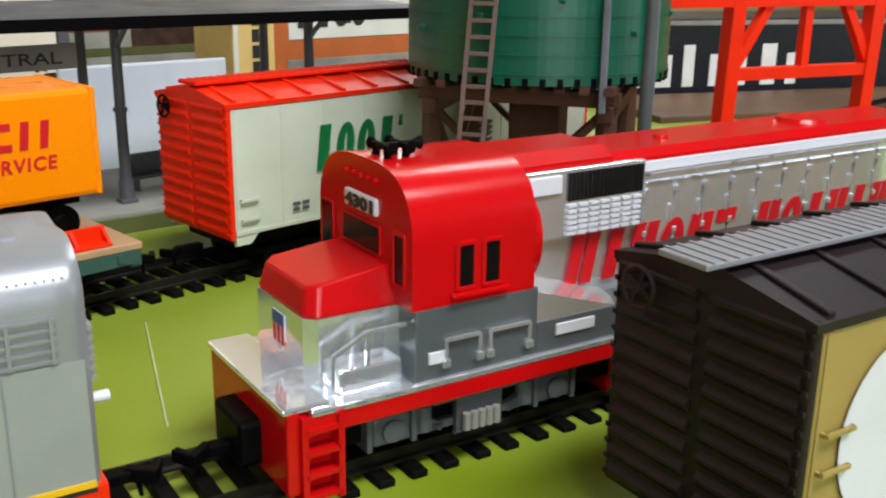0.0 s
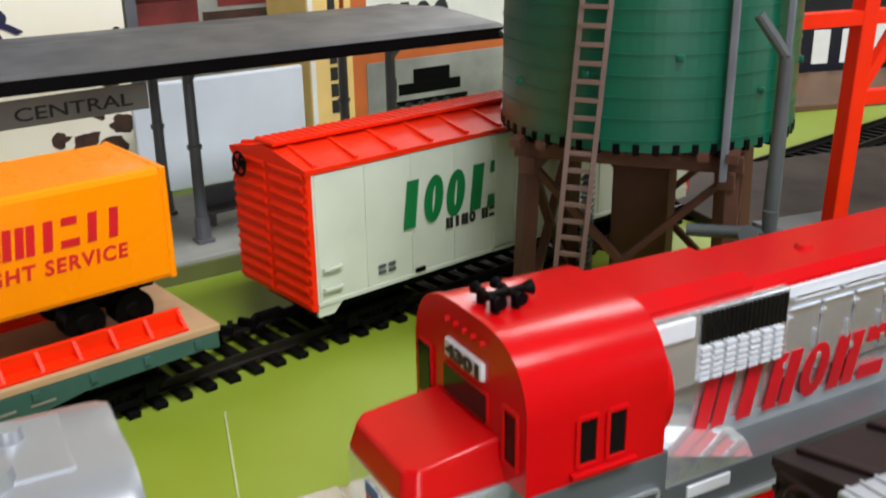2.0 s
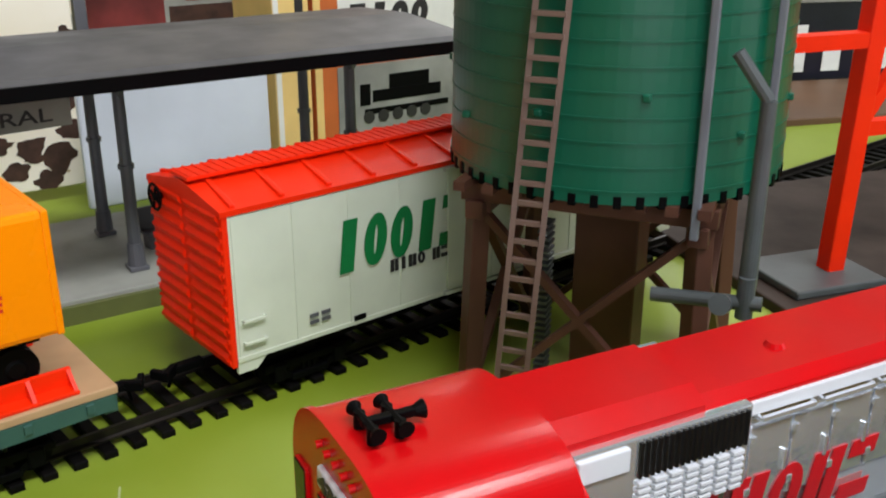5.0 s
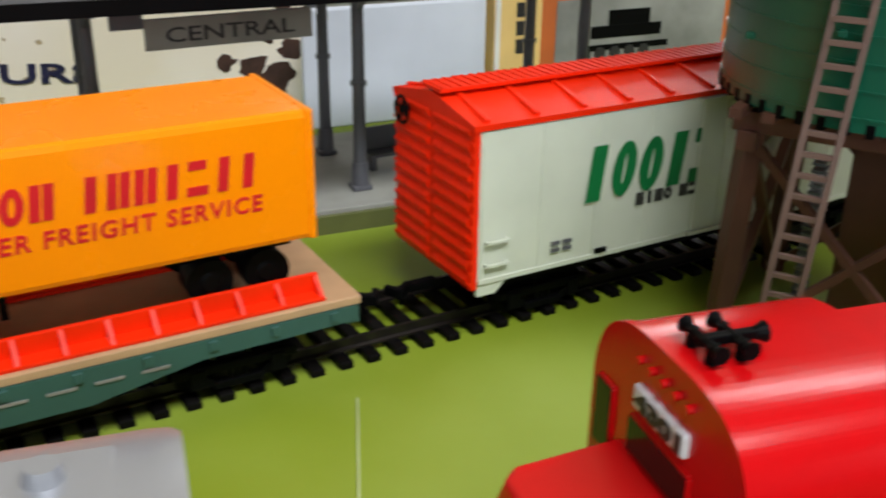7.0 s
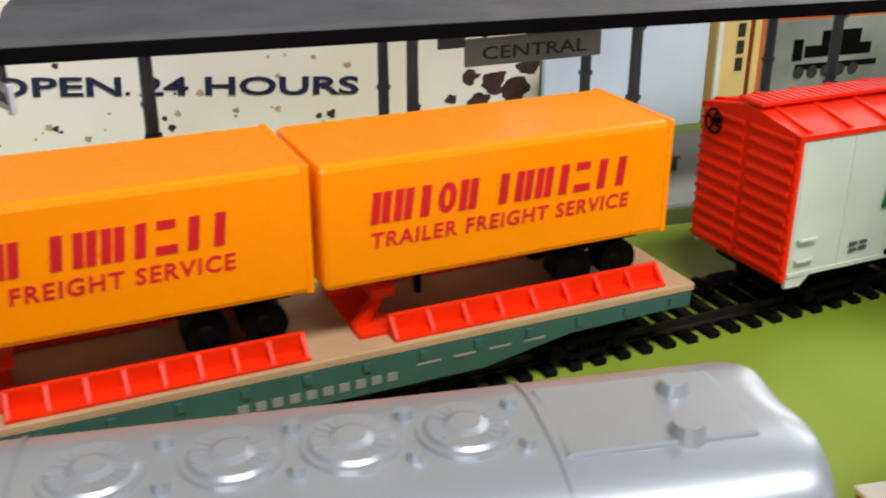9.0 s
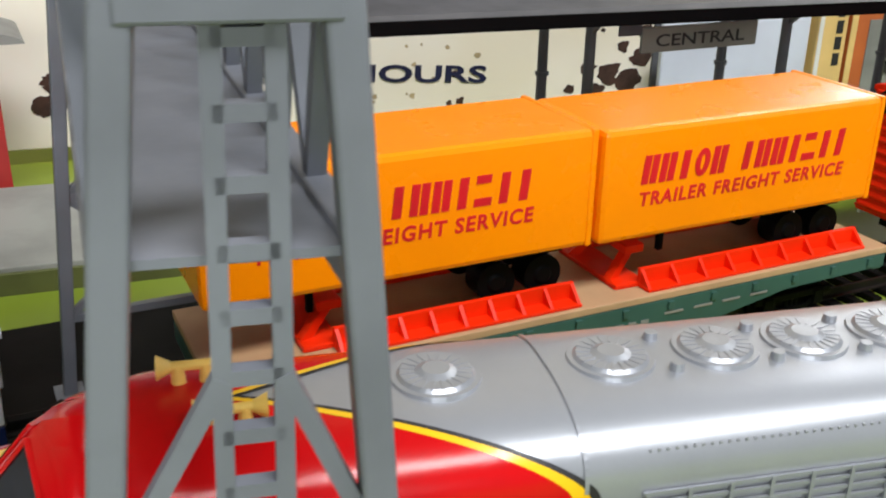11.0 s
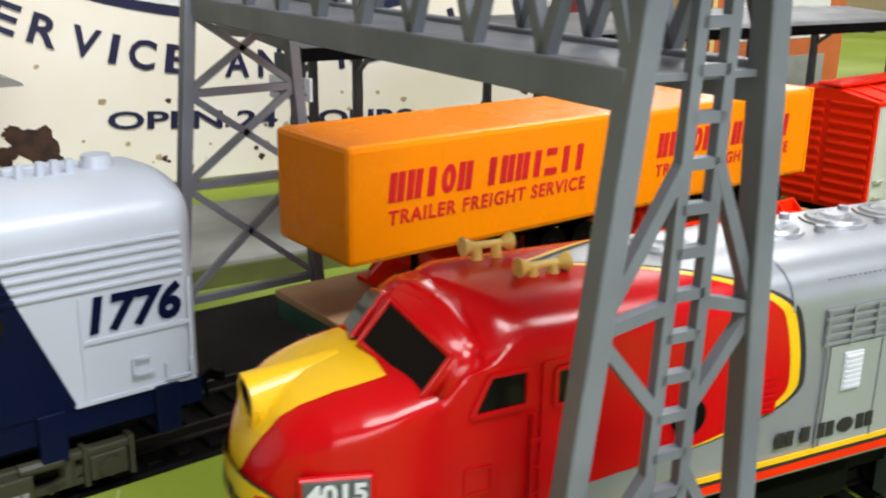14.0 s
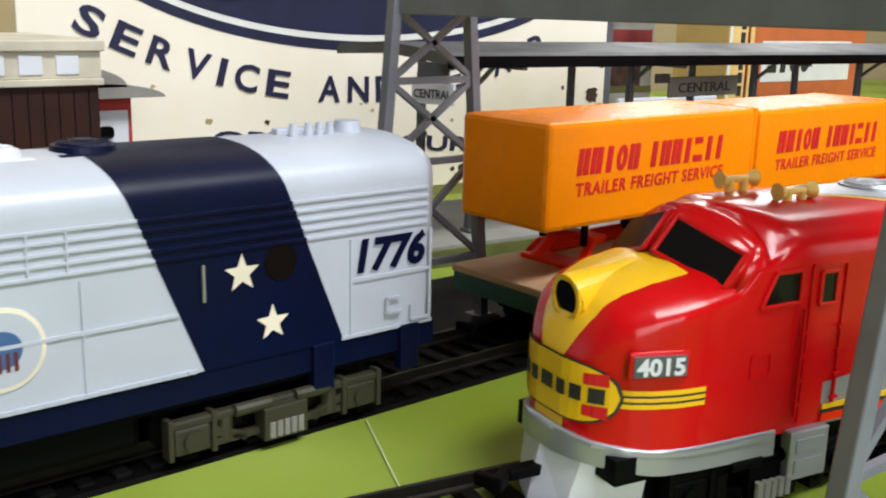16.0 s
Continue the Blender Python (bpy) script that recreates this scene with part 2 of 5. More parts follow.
FRONT_POSE = at(FRONT[0], FRONT[1], 0, FRONT[2])
bm = bmesh.new()
NX, NY = 60, 44
gx = [-1400 + 3200 * i / NX for i in range(NX + 1)]
gy = [-420 + 1120 * j / NY for j in range(NY + 1)]
vs = [[bm.verts.new((x, y, ground_z(x, y) + 0.25 * noise.noise((x * 0.01, y * 0.01, 0)))) for y in gy] for x in gx]
for i in range(NX):
    for j in range(NY):
        bm.faces.new((vs[i][j], vs[i + 1][j], vs[i + 1][j + 1], vs[i][j + 1]))
tagged(put("ground", bm, GRASS, None, smooth=True), "yellow-green painted layout board under the tracks", "ground", kind="structure")
# seams where two sheets of the board meet
for a, b, w in (((-55, -62), (-30, -8), 0.4), ((-262, -40), (-243, 0), 0.35)):
    bm = bmesh.new()
    add_bar(bm, (a[0], a[1], ground_z(*a) + 0.1), (b[0], b[1], ground_z(*b) + 0.1), w, 0.35)
    tagged(put("board_seam", bm, SEAM), "thin pale seam in the green board", "seam", kind="structure")


def track(name, m, x0, x1, z, roll, label):
    t = thing(name, m, label, "track")
    tie = box(-1.5, 1.5, -13.5, 13.5, z, z + 2.0, 0.35)
    first = part("tie", tie, TIE, t)
    n = int((x1 - x0) / 6.3)
    for i in range(n):
        o = first if i == 0 else new("tie", first.data)
        o.parent = t
        o.matrix_basis = pose((x0 + 6.3 * i) * MM, 0, 0, 0, 0, random.uniform(-1.0, 1.0))
    for y in (-8.25, 8.25):
        bm = extrude_profile([(y - 1.1, z + 2.0), (y + 1.1, z + 2.0), (y + 1.1, z + 2.5), (y + 0.35, z + 2.8), (y + 0.45, z + 4.6), (y - 0.45, z + 4.6), (y - 0.35, z + 2.8), (y - 1.1, z + 2.5)], x0, x1)
        part("rail", bm, RAIL, t)
    return t


track("railway_track", at(0, 17, 0), -430, 560, ground_z(0, 17) - 0.1, 0, "straight track with dark plastic ties on green board")
track("railway_track", FRONT_POSE, -190, 470, 6.3, 0, "straight track under the red and silver diesels")
track("railway_track", FRONT_POSE @ at(0, -55.3, 0), 60, 470, 7.4, 0, "track under the dark brown boxcar")

# black sheet that paints in the shade along the straight track's far end
shade_bm = extrude_profile([(0.5, ground_z(0, 0) - 0.5), (2.5, ground_z(0, 0) + 0.5), (76.0, ground_z(0, 36) + 0.6), (78.0, ground_z(0, 62) - 0.8)], -430, -150)
tagged(put("roadbed", shade_bm, TIE), "black sheet standing in for the shade under the track", "roadbed", kind="structure")
# table that carries the board
tbl = thing("layout_table", at(0, 0, 0), "brown wooden table under the green layout board", "table")
part("table_top", box(-1390, 1790, -415, 695, -60, -17, 2), WOOD, tbl)
for x, y in ((-1330, -360), (1730, -360), (-1330, 640), (1730, 640)):
    part("leg", box(x - 40, x + 40, y - 40, y + 40, -900, -60, 3), WOOD, tbl)
part("front_lip", box(-1400, 1800, -426, -415, -60, 18, 1), WOOD, tbl)

# the room that closes the place
def slab(name, x0, x1, y0, y1, z0, z1, material, label, category):
    return tagged(put(name, box(x0, x1, y0, y1, z0, z1), material), label, category, kind="structure")


slab("wall_north", -2500, 2500, 705, 800, -900, 2000, WALL, "ochre cream wall behind the layout", "wall")
slab("wall_south", -2500, 2500, -2300, -2200, -900, 2000, ROOM, "plain pale wall of the room", "wall")
slab("wall_west", -2600, -2500, -2300, 800, -900, 2000, ROOM, "plain pale wall of the room", "wall")
slab("wall_east", 2500, 2600, -2300, 800, -900, 2000, ROOM, "plain pale wall of the room", "wall")
slab("ceiling", -2600, 2600, -2300, 800, 2000, 2060, ROOM, "white ceiling of the room", "ceiling")
slab("floor", -2600, 2600, -2300, 800, -960, -900, PLATFORM, "grey floor of the room", "floor")

# ---- rolling stock: shared parts ----
def freight_truck(parent, x, z, material=BLACK, name="truck"):
    """A four-wheel truck: two side frames, bolster, four wheels on axles."""
    t = part(name, box(x - 2.5, x + 2.5, -11, 11, z + 4, z + 7.5), material, parent)
    for y in (-11.5, 11.5):
        bm = bmesh.new()
        add_box(bm, x - 12, x + 12, y - 1, y + 1, z + 4.5, z + 6.5, 0.4)
        add_bar(bm, (x - 9, y, z + 5), (x - 4, y, z + 1.5), 1.4)
        add_bar(bm, (x + 9, y, z + 5), (x + 4, y, z + 1.5), 1.4)
        add_box(bm, x - 5, x + 5, y - 1, y + 1, z + 0.8, z + 2.6, 0.3)
        for dx in (-8, 8):
            add_box(bm, x + dx - 1.6, x + dx + 1.6, y - 1.4, y + 1.4, z + 2, z + 6, 0.3)
        for dx in (-1.5, 0, 1.5):
            add_rod(bm, (x + dx, y, z + 2.4), (x + dx, y, z + 5), 0.6, seg=8)
        part("side_frame", bm, material, t)
    for dx in (-8, 8):
        wb = bmesh.new()
        add_rod(wb, (x + dx, -8.6, z + 4), (x + dx, 8.6, z + 4), 0.8, seg=8)
        for y in (-8.6, 8.6):
            add_rod(wb, (x + dx, y - 1.1, z + 4), (x + dx, y + 1.1, z + 4), 4.1, seg=20)
        part("wheelset", wb, BLACK, t)
    return t


def coupler(parent, x, d, z):
    """A hook coupler that points along d (+1 or -1)."""
    bm = bmesh.new()
    add_box(bm, min(x, x + d * 7), max(x, x + d * 7), -1.3, 1.3, z, z + 1.8, 0.3)
    add_bar(bm, (x + d * 6.5, 0.5, z + 0.9), (x + d * 10.5, -2.8, z + 0.9), 1.7, 2.4, 0.3)
    add_bar(bm, (x + d * 9.8, -2.6, z + 0.9), (x + d * 11.8, 1.2, z + 0.9), 1.5, 2.2, 0.3)
    add_rod(bm, (x + d * 8, 0, z + 0.5), (x + d * 8.6, 0, z - 3.2), 0.4, seg=6)
    return part("coupler", bm, BLACK, parent)


def brake_wheel(parent, x, y, z, material):
    bm = bmesh.new()
    n, r = 24, 2.9
    ring = []
    for i in range(n):
        a = 2 * math.pi * i / n
        ring.append([bm.verts.new((x - 1.2 + dx, y + (r + dr) * math.cos(a), z + (r + dr) * math.sin(a))) for dx, dr in ((0.35, 0), (0, 0.4), (-0.35, 0), (0, -0.4))])
    for i in range(n):
        for e in range(4):
            bm.faces.new((ring[i][e], ring[(i + 1) % n][e], ring[(i + 1) % n][(e + 1) % 4], ring[i][(e + 1) % 4]))
    bmesh.ops.recalc_face_normals(bm, faces=bm.faces[:])
    for i in range(4):
        a = math.pi * i / 2 + 0.4
        add_bar(bm, (x - 1.2, y, z), (x - 1.2, y + r * math.cos(a), z + r * math.sin(a)), 0.5)
    add_rod(bm, (x - 1.6, y, z), (x + 0.5, y, z), 0.8, seg=8)
    return part("brake_wheel", bm, material, parent)


def prism_tab(x0, x1, y0, y1, z0, z1, left):
    """A sill tab with one slanted lower corner."""
    bm = bmesh.new()
    pts = [(x0, z0), (x1 - 3.5, z0), (x1, z1), (x0, z1)] if left else [(x0 + 3.5, z0), (x1, z0), (x1, z1), (x0, z1)]
    a = [bm.verts.new((x, y0, z)) for x, z in pts]
    b = [bm.verts.new((x, y1, z)) for x, z in pts]
    bm.faces.new(a)
    bm.faces.new(b[::-1])
    for i in range(4):
        bm.faces.new((a[i], b[i], b[(i + 1) % 4], a[(i + 1) % 4]))
    bmesh.ops.recalc_face_normals(bm, faces=bm.faces[:])
    return bm


def boxcar(name, m, length, label, side_mat, end_mat, z0=16.0, z1=52.5, half=17.0, walk_mat=None, walk=False):
    """A boxcar whose left end is at x = 0 and whose middle line is y = 0."""
    car = thing(name, m, label, "railway car")
    # body core
    part("body", box(1.0, length - 1.0, -half + 0.6, half - 0.6, z0 + 1, z1 - 0.4), end_mat, car)
    # side sheets with ribs and posts
    for sgn in (-1, 1):
        bm = bmesh.new()
        y = sgn * half
        add_box(bm, 1.4, length - 1.4, min(y - sgn * 0.8, y), max(y - sgn * 0.8, y), z0 + 2.0, z1 - 1.6, 0.15)
        side = part("side_panel", bm, side_mat, car)
        k = 10
        for i in range(k + 1):
            xx = 2.2 + (length - 4.4) * i / k
            if i not in (4, 6):
                part("panel_rib", box(xx - 0.25, xx + 0.25, min(y, y + sgn * 0.22), max(y, y + sgn * 0.22), z0 + 2.4, z1 - 1.8), side_mat, side)
        part("lower_sill", box(1.4, length - 1.4, min(y, y + sgn * 0.35), max(y, y + sgn * 0.35), z0 + 1.4, z0 + 2.4), side_mat, side)
        # end tabs of the lower sill
        for xx in (1.4, length - 9.4):
            part("sill_tab", prism_tab(xx, xx + 8, min(y - sgn, y), max(y - sgn, y), z0 - 1.4, z0 + 2.2, xx < 20), side_mat, side)
        # sliding door
        bm = bmesh.new()
        dx0, dx1 = length * 0.40, length * 0.60
        add_box(bm, dx0, dx1, min(y, y + sgn * 0.7), max(y, y + sgn * 0.7), z0 + 2.6, z1 - 2.6, 0.2)
        part("door", bm, side_mat, side)
        for i in range(1, 4):
            xx = dx0 + (dx1 - dx0) * i / 4
            part("door_rib", box(xx - 0.3, xx + 0.3, min(y, y + sgn * 1.0), max(y, y + sgn * 1.0), z0 + 3, z1 - 3), side_mat, side)
        for za in (z1 - 2.6, z0 + 1.6):
            part("door_track", box(dx0 - 1, dx1 + 18, min(y, y + sgn * 1.1), max(y, y + sgn * 1.1), za, za + 0.85), side_mat, side)
        # grab irons by the corner
        for i in range(4):
            zz = z0 + 5.5 + i * 5.2
            bm = bmesh.new()
            add_bar(bm, (3.0, y + sgn * 0.9, zz), (8.4, y + sgn * 0.9, zz), 0.55)
            for xx in (3.2, 8.2):
                add_bar(bm, (xx, y, zz), (xx, y + sgn * 0.9, zz), 0.55)
            if i < 2 or walk:
                part("grab_iron", bm, side_mat, side)
            else:
                bm.free()
    # ends: corrugated
    for xe, d in ((0.0, -1), (length, 1)):
        bm = bmesh.new()
        add_box(bm, min(xe, xe - d * 1.6), max(xe, xe - d * 1.6), -half, half, z0, z1, 0.5)
        n = 11
        for i in range(n):
            zz = z0 + 2.2 + (z1 - z0 - 4) * i / (n - 1)
            prof = [(0.0, zz - 1.35), (-0.75, zz - 0.25), (-0.75, zz + 0.25), (0.0, zz + 1.1)]
            for ya, yb in ((-half + 1.2, -1.2), (1.2, half - 1.2)):
                vs_ = [[bm.verts.new((xe + (-px) * d, yy, pz)) for px, pz in prof] for yy in (ya, yb)]
                for q in range(3):
                    bm.faces.new((vs_[0][q], vs_[0][q + 1], vs_[1][q + 1], vs_[1][q]))
                bm.faces.new(vs_[0][::-1])
                bm.faces.new(vs_[1])
        for yy in (-half + 0.5, half - 0.5):
            for i in range(14):
                zz = z0 + 1.5 + (z1 - z0 - 3) * i / 13
                add_box(bm, xe - 0.4 if d < 0 else xe, xe if d < 0 else xe + 0.4, yy - 0.35, yy + 0.35, zz - 0.35, zz + 0.35)
        bmesh.ops.recalc_face_normals(bm, faces=bm.faces[:])
        part("end_wall", bm, end_mat, car)
    # roof: shallow gable with seam ribs and a running board
    zr = z1 + 2.9
    bm = extrude_profile([(-half - 0.3, z1 - 1.4), (-half - 0.3, z1 - 0.2), (0, zr), (half + 0.3, z1 - 0.2), (half + 0.3, z1 - 1.4)], -0.4, length + 0.4)
    roof = part("roof", bm, end_mat, car)
    n = 13
    for i in range(n):
        xx = 3 + (length - 6) * i / (n - 1)
        for sgn in (-1, 1):
            part("roof_rib", add_bar(bmesh.new(), (xx, sgn * (half - 0.5), z1 + 0.15), (xx + 1.5, sgn * 2.5, zr - 0.45), 1.3, 1.1, 0.3), end_mat, roof)
    bm = bmesh.new()
    add_box(bm, -5 if walk else -0.6, length + (5 if walk else 0.6), -4.2, 4.2, zr + 0.3, zr + 1.2, 0.2)
    for i in range(int(length / 2.2)):
        xx = (-4 if walk else 0) + i * 2.2
        add_box(bm, xx, xx + 0.5, -4.2, 4.2, zr + 1.2, zr + 1.42)
    part("running_board", bm, walk_mat or end_mat, roof)
    brake_wheel(car, -0.6, half * 0.62, z1 - 3.5, BLACK if not walk else DARK_BROWN)
    part("underframe", box(4, length - 4, -11, 11, z0 - 3.5, z0 + 1), BLACK, car)
    for xx in (22, length - 22):
        freight_truck(car, xx, z0 - 11.2)
    coupler(car, 1, -1, z0 - 5.5)
    coupler(car, length - 1, 1, z0 - 5.5)
    return car


# ---- the mint and vermilion refrigerator car ----
reefer = boxcar("boxcar", at(0, 17, 0), 148, "pale mint boxcar with vermilion ends and roof on track", MINT, VERMILION, z0=16.5)
blocks("brand_shape", [8], 60, 12.5, upright(26.5, -17.5, 31.5), GREEN_INK, reefer, shear=0.12, stroke=0.36, shapes="|oo|-|o=", label="green trade name as plain shapes")
blocks("slogan_shape", [4, 5], 26, 3.0, upright(42, -17.45, 28.4), INK, reefer, stroke=0.3)
for zz in (21.6, 23.2):
    for xx in (19.5, 22.6):
        part("stencil_mark", box(xx, xx + 2.3, -17.5, -17.35, zz, zz + 0.9), POST, reefer)
part("rack_hole", box(31.5, 34.6, -17.6, -17.2, 18.9, 20.1), BLACK, reefer)

# ---- dark brown boxcar close to the camera ----
brown_car = boxcar("boxcar", FRONT_POSE @ at(236.5, -55.3, 0), 150, "dark brown boxcar with ochre sides and metal roof walk", TAN_SIDE, DARK_BROWN, z0=14.5, z1=50.5, half=16.9, walk_mat=SILVER, walk=True)
bm = bmesh.new()
bmesh.ops.create_circle(bm, cap_ends=True, segments=48, radius=13.5, matrix=Matrix.Translation((20, -17.35, 33)) @ Matrix.Rotation(radians(90), 4, "X"))
part("white_disc", bm, WHITE, brown_car, "round white emblem")

# ---- flatcar with two trailers ----
flat = thing("flatcar", at(0, 17, 0), "dark green piggyback flatcar with tan deck on track", "railway car")
FX0, FX1 = -192.0, -25.0
part("deck", box(FX0, FX1, -17, 17, 20.0, 21.8, 0.3), DECK, flat, "tan wood-coloured deck")
for sgn in (-1, 1):
    y = sgn * 16.6
    # fish-belly side sill
    pts = [(FX0 + 1, 20.0), (FX0 + 1, 16.8), (FX0 + 32, 16.2), (FX0 + 52, 12.6), (FX1 - 52, 12.6), (FX1 - 32, 16.2), (FX1 - 1, 16.8), (FX1 - 1, 20.0)]
    bm = bmesh.new()
    lo = [bm.verts.new((x, y - 0.6, z)) for x, z in pts]
    hi = [bm.verts.new((x, y + 0.6, z)) for x, z in pts]
    for i in range(len(pts)):
        j = (i + 1) % len(pts)
        bm.faces.new((lo[i], lo[j], hi[j], hi[i]))
    bm.faces.new(lo[::-1])
    bm.faces.new(hi)
    for i in range(14):
        xx = FX0 + 6 + (FX1 - FX0 - 12) * i / 13
        add_box(bm, xx - 0.8, xx + 0.8, y - 1.1, y + 1.1, 17.6, 19.6, 0.15)
    bmesh.ops.recalc_face_normals(bm, faces=bm.faces[:])
    sill = part("side_sill", bm, CAR_GREEN, flat)
    if sgn < 0:
        for i in range(10):
            part("stencil_mark", box(-128 + i * 3.3, -126 + i * 3.3, y - 0.85, y - 0.6, 14.4, 16.2), LABEL_GREY, sill)
        for i in range(4):
            part("stencil_mark", box(-92 + i * 8, -87 + i * 8, y - 0.85, y - 0.6, 16.5, 17.0), LABEL_GREY, sill)
part("centre_sill", box(FX0 + 8, FX1 - 8, -5, 5, 13.5, 20), BLACK, flat)
for xe in (FX0 + 1.5, FX1 - 1.5):
    part("end_sill", box(xe - 1.5, xe + 1.5, -16, 16, 15.5, 20.0, 0.3), CAR_GREEN, flat)
for xx in (FX0 + 24, FX1 - 24):
    freight_truck(flat, xx, 5.3)
coupler(flat, FX1, 1, 11.0)
coupler(flat, FX0, -1, 11.0)


def trailer_rack(parent, x0, x1):
    """Red-orange rails either side of the trailer wheels, with a stand at the front."""
    for sgn in (-1, 1):
        bm = bmesh.new()
        y = sgn * 13.4
        add_box(bm, x0, x1, y - 2.6, y + 2.6, 21.8, 22.6, 0.2)
        add_box(bm, x0, x1, y - sgn * 1.6 - 0.5, y - sgn * 1.6 + 0.5, 22.2, 26.2, 0.25)
        for i in range(9):
            xx = x0 + 0.6 + (x1 - x0 - 1.2) * i / 8
            vs_ = []
            for q in (-0.4, 0.4):
                vs_.append([bm.verts.new((xx + q, y - sgn * 1.2, 22.5)), bm.verts.new((xx + q, y + sgn * 2.4, 22.5)), bm.verts.new((xx + q, y - sgn * 1.2, 26.0))])
            a, b = vs_
            bm.faces.new(a)
            bm.faces.new(b[::-1])
            for k in range(3):
                bm.faces.new((a[k], a[(k + 1) % 3], b[(k + 1) % 3], b[k]))
        bmesh.ops.recalc_face_normals(bm, faces=bm.faces[:])
        part("rack_rail", bm, RED_ORANGE, parent, "red-orange trailer rack rail")
    bm = box(x0 - 6, x0 + 2, -12, 12, 21.8, 23.0, 0.3)
    add_bar(bm, (x0 - 5, -8, 22.5), (x0 + 1, -6, 29), 2.0)
    add_bar(bm, (x0 - 5, 8, 22.5), (x0 + 1, 6, 29), 2.0)
    add_box(bm, x0 - 2, x0 + 3, -9, 9, 28.5, 30.5, 0.3)
    part("hitch_stand", bm, RED_ORANGE, parent, "red-orange trailer hitch stand")


def trailer(x0, x1, z0, z1, group):
    t = thing("semi_trailer", at(x0, 17, z0), "orange box trailer with red lettering on flatcar", "trailer", group)
    n = x1 - x0
    h = z1 - z0
    part("body", box(0, n, -14.6, 14.6, 0, h, 1.3), ORANGE, t, smooth=False)
    bm = bmesh.new()
    add_box(bm, n - 1.2, n + 0.25, -14.8, 14.8, 0.1, h + 0.15, 0.35)
    part("rear_frame", bm, ORANGE, t)
    blocks("name_shape", [5, 7], 57, 6.2, upright(9.5, -14.72, h - 12.4), RED_INK, t, shear=0.12, stroke=0.30, label="red company name as plain shapes", shapes="==|o=|==|-||o")
    letters("lettering", "TRAILER FREIGHT SERVICE", 3.0, upright(9.6, -14.68, h - 17.2), RED_INK, t, shear=0.1, width=57, bold=0.1, spacing=1.16)
    bm = box(n - 27, n - 3, -9, 9, -2.6, 0.1)
    add_box(bm, 8, n - 27, -3, 3, -1.4, 0.1)
    part("chassis", bm, BLACK, t)
    for xx in (n - 19.5, n - 8.5):
        for sgn in (-1, 1):
            wb = bmesh.new()
            add_rod(wb, (xx, sgn * 5.0, -6.6), (xx, sgn * 10.6, -6.6), 4.4, seg=24)
            w = part("wheel", wb, BLACK, t)
            hb = bmesh.new()
            add_rod(hb, (xx, sgn * 10.5, -6.6), (xx, sgn * 11.0, -6.6), 2.4, 1.6, seg=16)
            part("hub", hb, BLACK, w)
    bm = bmesh.new()
    for sgn in (-1, 1):
        add_bar(bm, (22, sgn * 7, 0), (22, sgn * 7, -7), 1.3)
    part("landing_gear", bm, BLACK, t)
    return t


trailer(-192.0, -111.5, 35.0, 60.0, "trailers on the flatcar")
trailer(-109.5, -33.0, 34.5, 59.3, "trailers on the flatcar")
trailer_rack(flat, -167, -113)
trailer_rack(flat, -96, -32)


# ---- covered-wagon diesels: a lofted body ----
def curve_at(table, s):
    for (a, va), (b, vb) in zip(table, table[1:]):
        if s <= b:
            k = 0 if b == a else max(0.0, (s - a) / (b - a))
            return va + (vb - va) * k
    return table[-1][1]


class Body:
    """A diesel's shell: half width, top and shoulder along its length, with a rounded roof."""

    def __init__(self, half, top, shoulder, bottom, vee=0.0):
        self.vee = vee
        self.half, self.top, self.shoulder, self.bottom = half, top, shoulder, bottom

    def point(self, s, a, off=0.0):
        """a from -1 (near sill) over 0 (roof middle) to 1 (far sill)."""
        w, sh, b = (curve_at(c, s) for c in (self.half, self.shoulder, self.bottom))
        sg = -1 if a < 0 else 1
        q = abs(a)
        t = curve_at(self.top, s - self.vee * min(1.0, q / 0.4) * min(1.0, max(0.0, (s - 8) / 12)))
        if q > 0.55:
            k = (1 - q) / 0.45
            y, z = w, b + (sh - b) * k
            ny, nz = 1.0, 0.0
        else:
            th = (q / 0.55) * math.pi / 2
            y, z = w * math.sin(th) ** 0.80, sh + (t - sh) * math.cos(th) ** 0.85
            ny, nz = math.sin(th), math.cos(th)
        return Vector((s - (off if s < 6 else 0), sg * (y + off * ny), z + off * nz))

    def patch(self, s0, s1, a0, a1, ns, na, off, closed_front=False):
        """A sheet that follows the shell; s0 and s1 may be functions of a."""
        bm = bmesh.new()
        rows = []
        for j in range(na + 1):
            a = a0 + (a1 - a0) * j / na
            f0 = s0(a) if callable(s0) else s0
            f1 = s1(a) if callable(s1) else s1
            rows.append([bm.verts.new(self.point(f0 + (f1 - f0) * i / ns, a, off)) for i in range(ns + 1)])
        for j in range(na):
            for i in range(ns):
                bm.faces.new((rows[j][i], rows[j][i + 1], rows[j + 1][i + 1], rows[j + 1][i]))
        if closed_front:
            bm.faces.new([r[0] for r in rows])
        bmesh.ops.recalc_face_normals(bm, faces=bm.faces[:])
        return bm


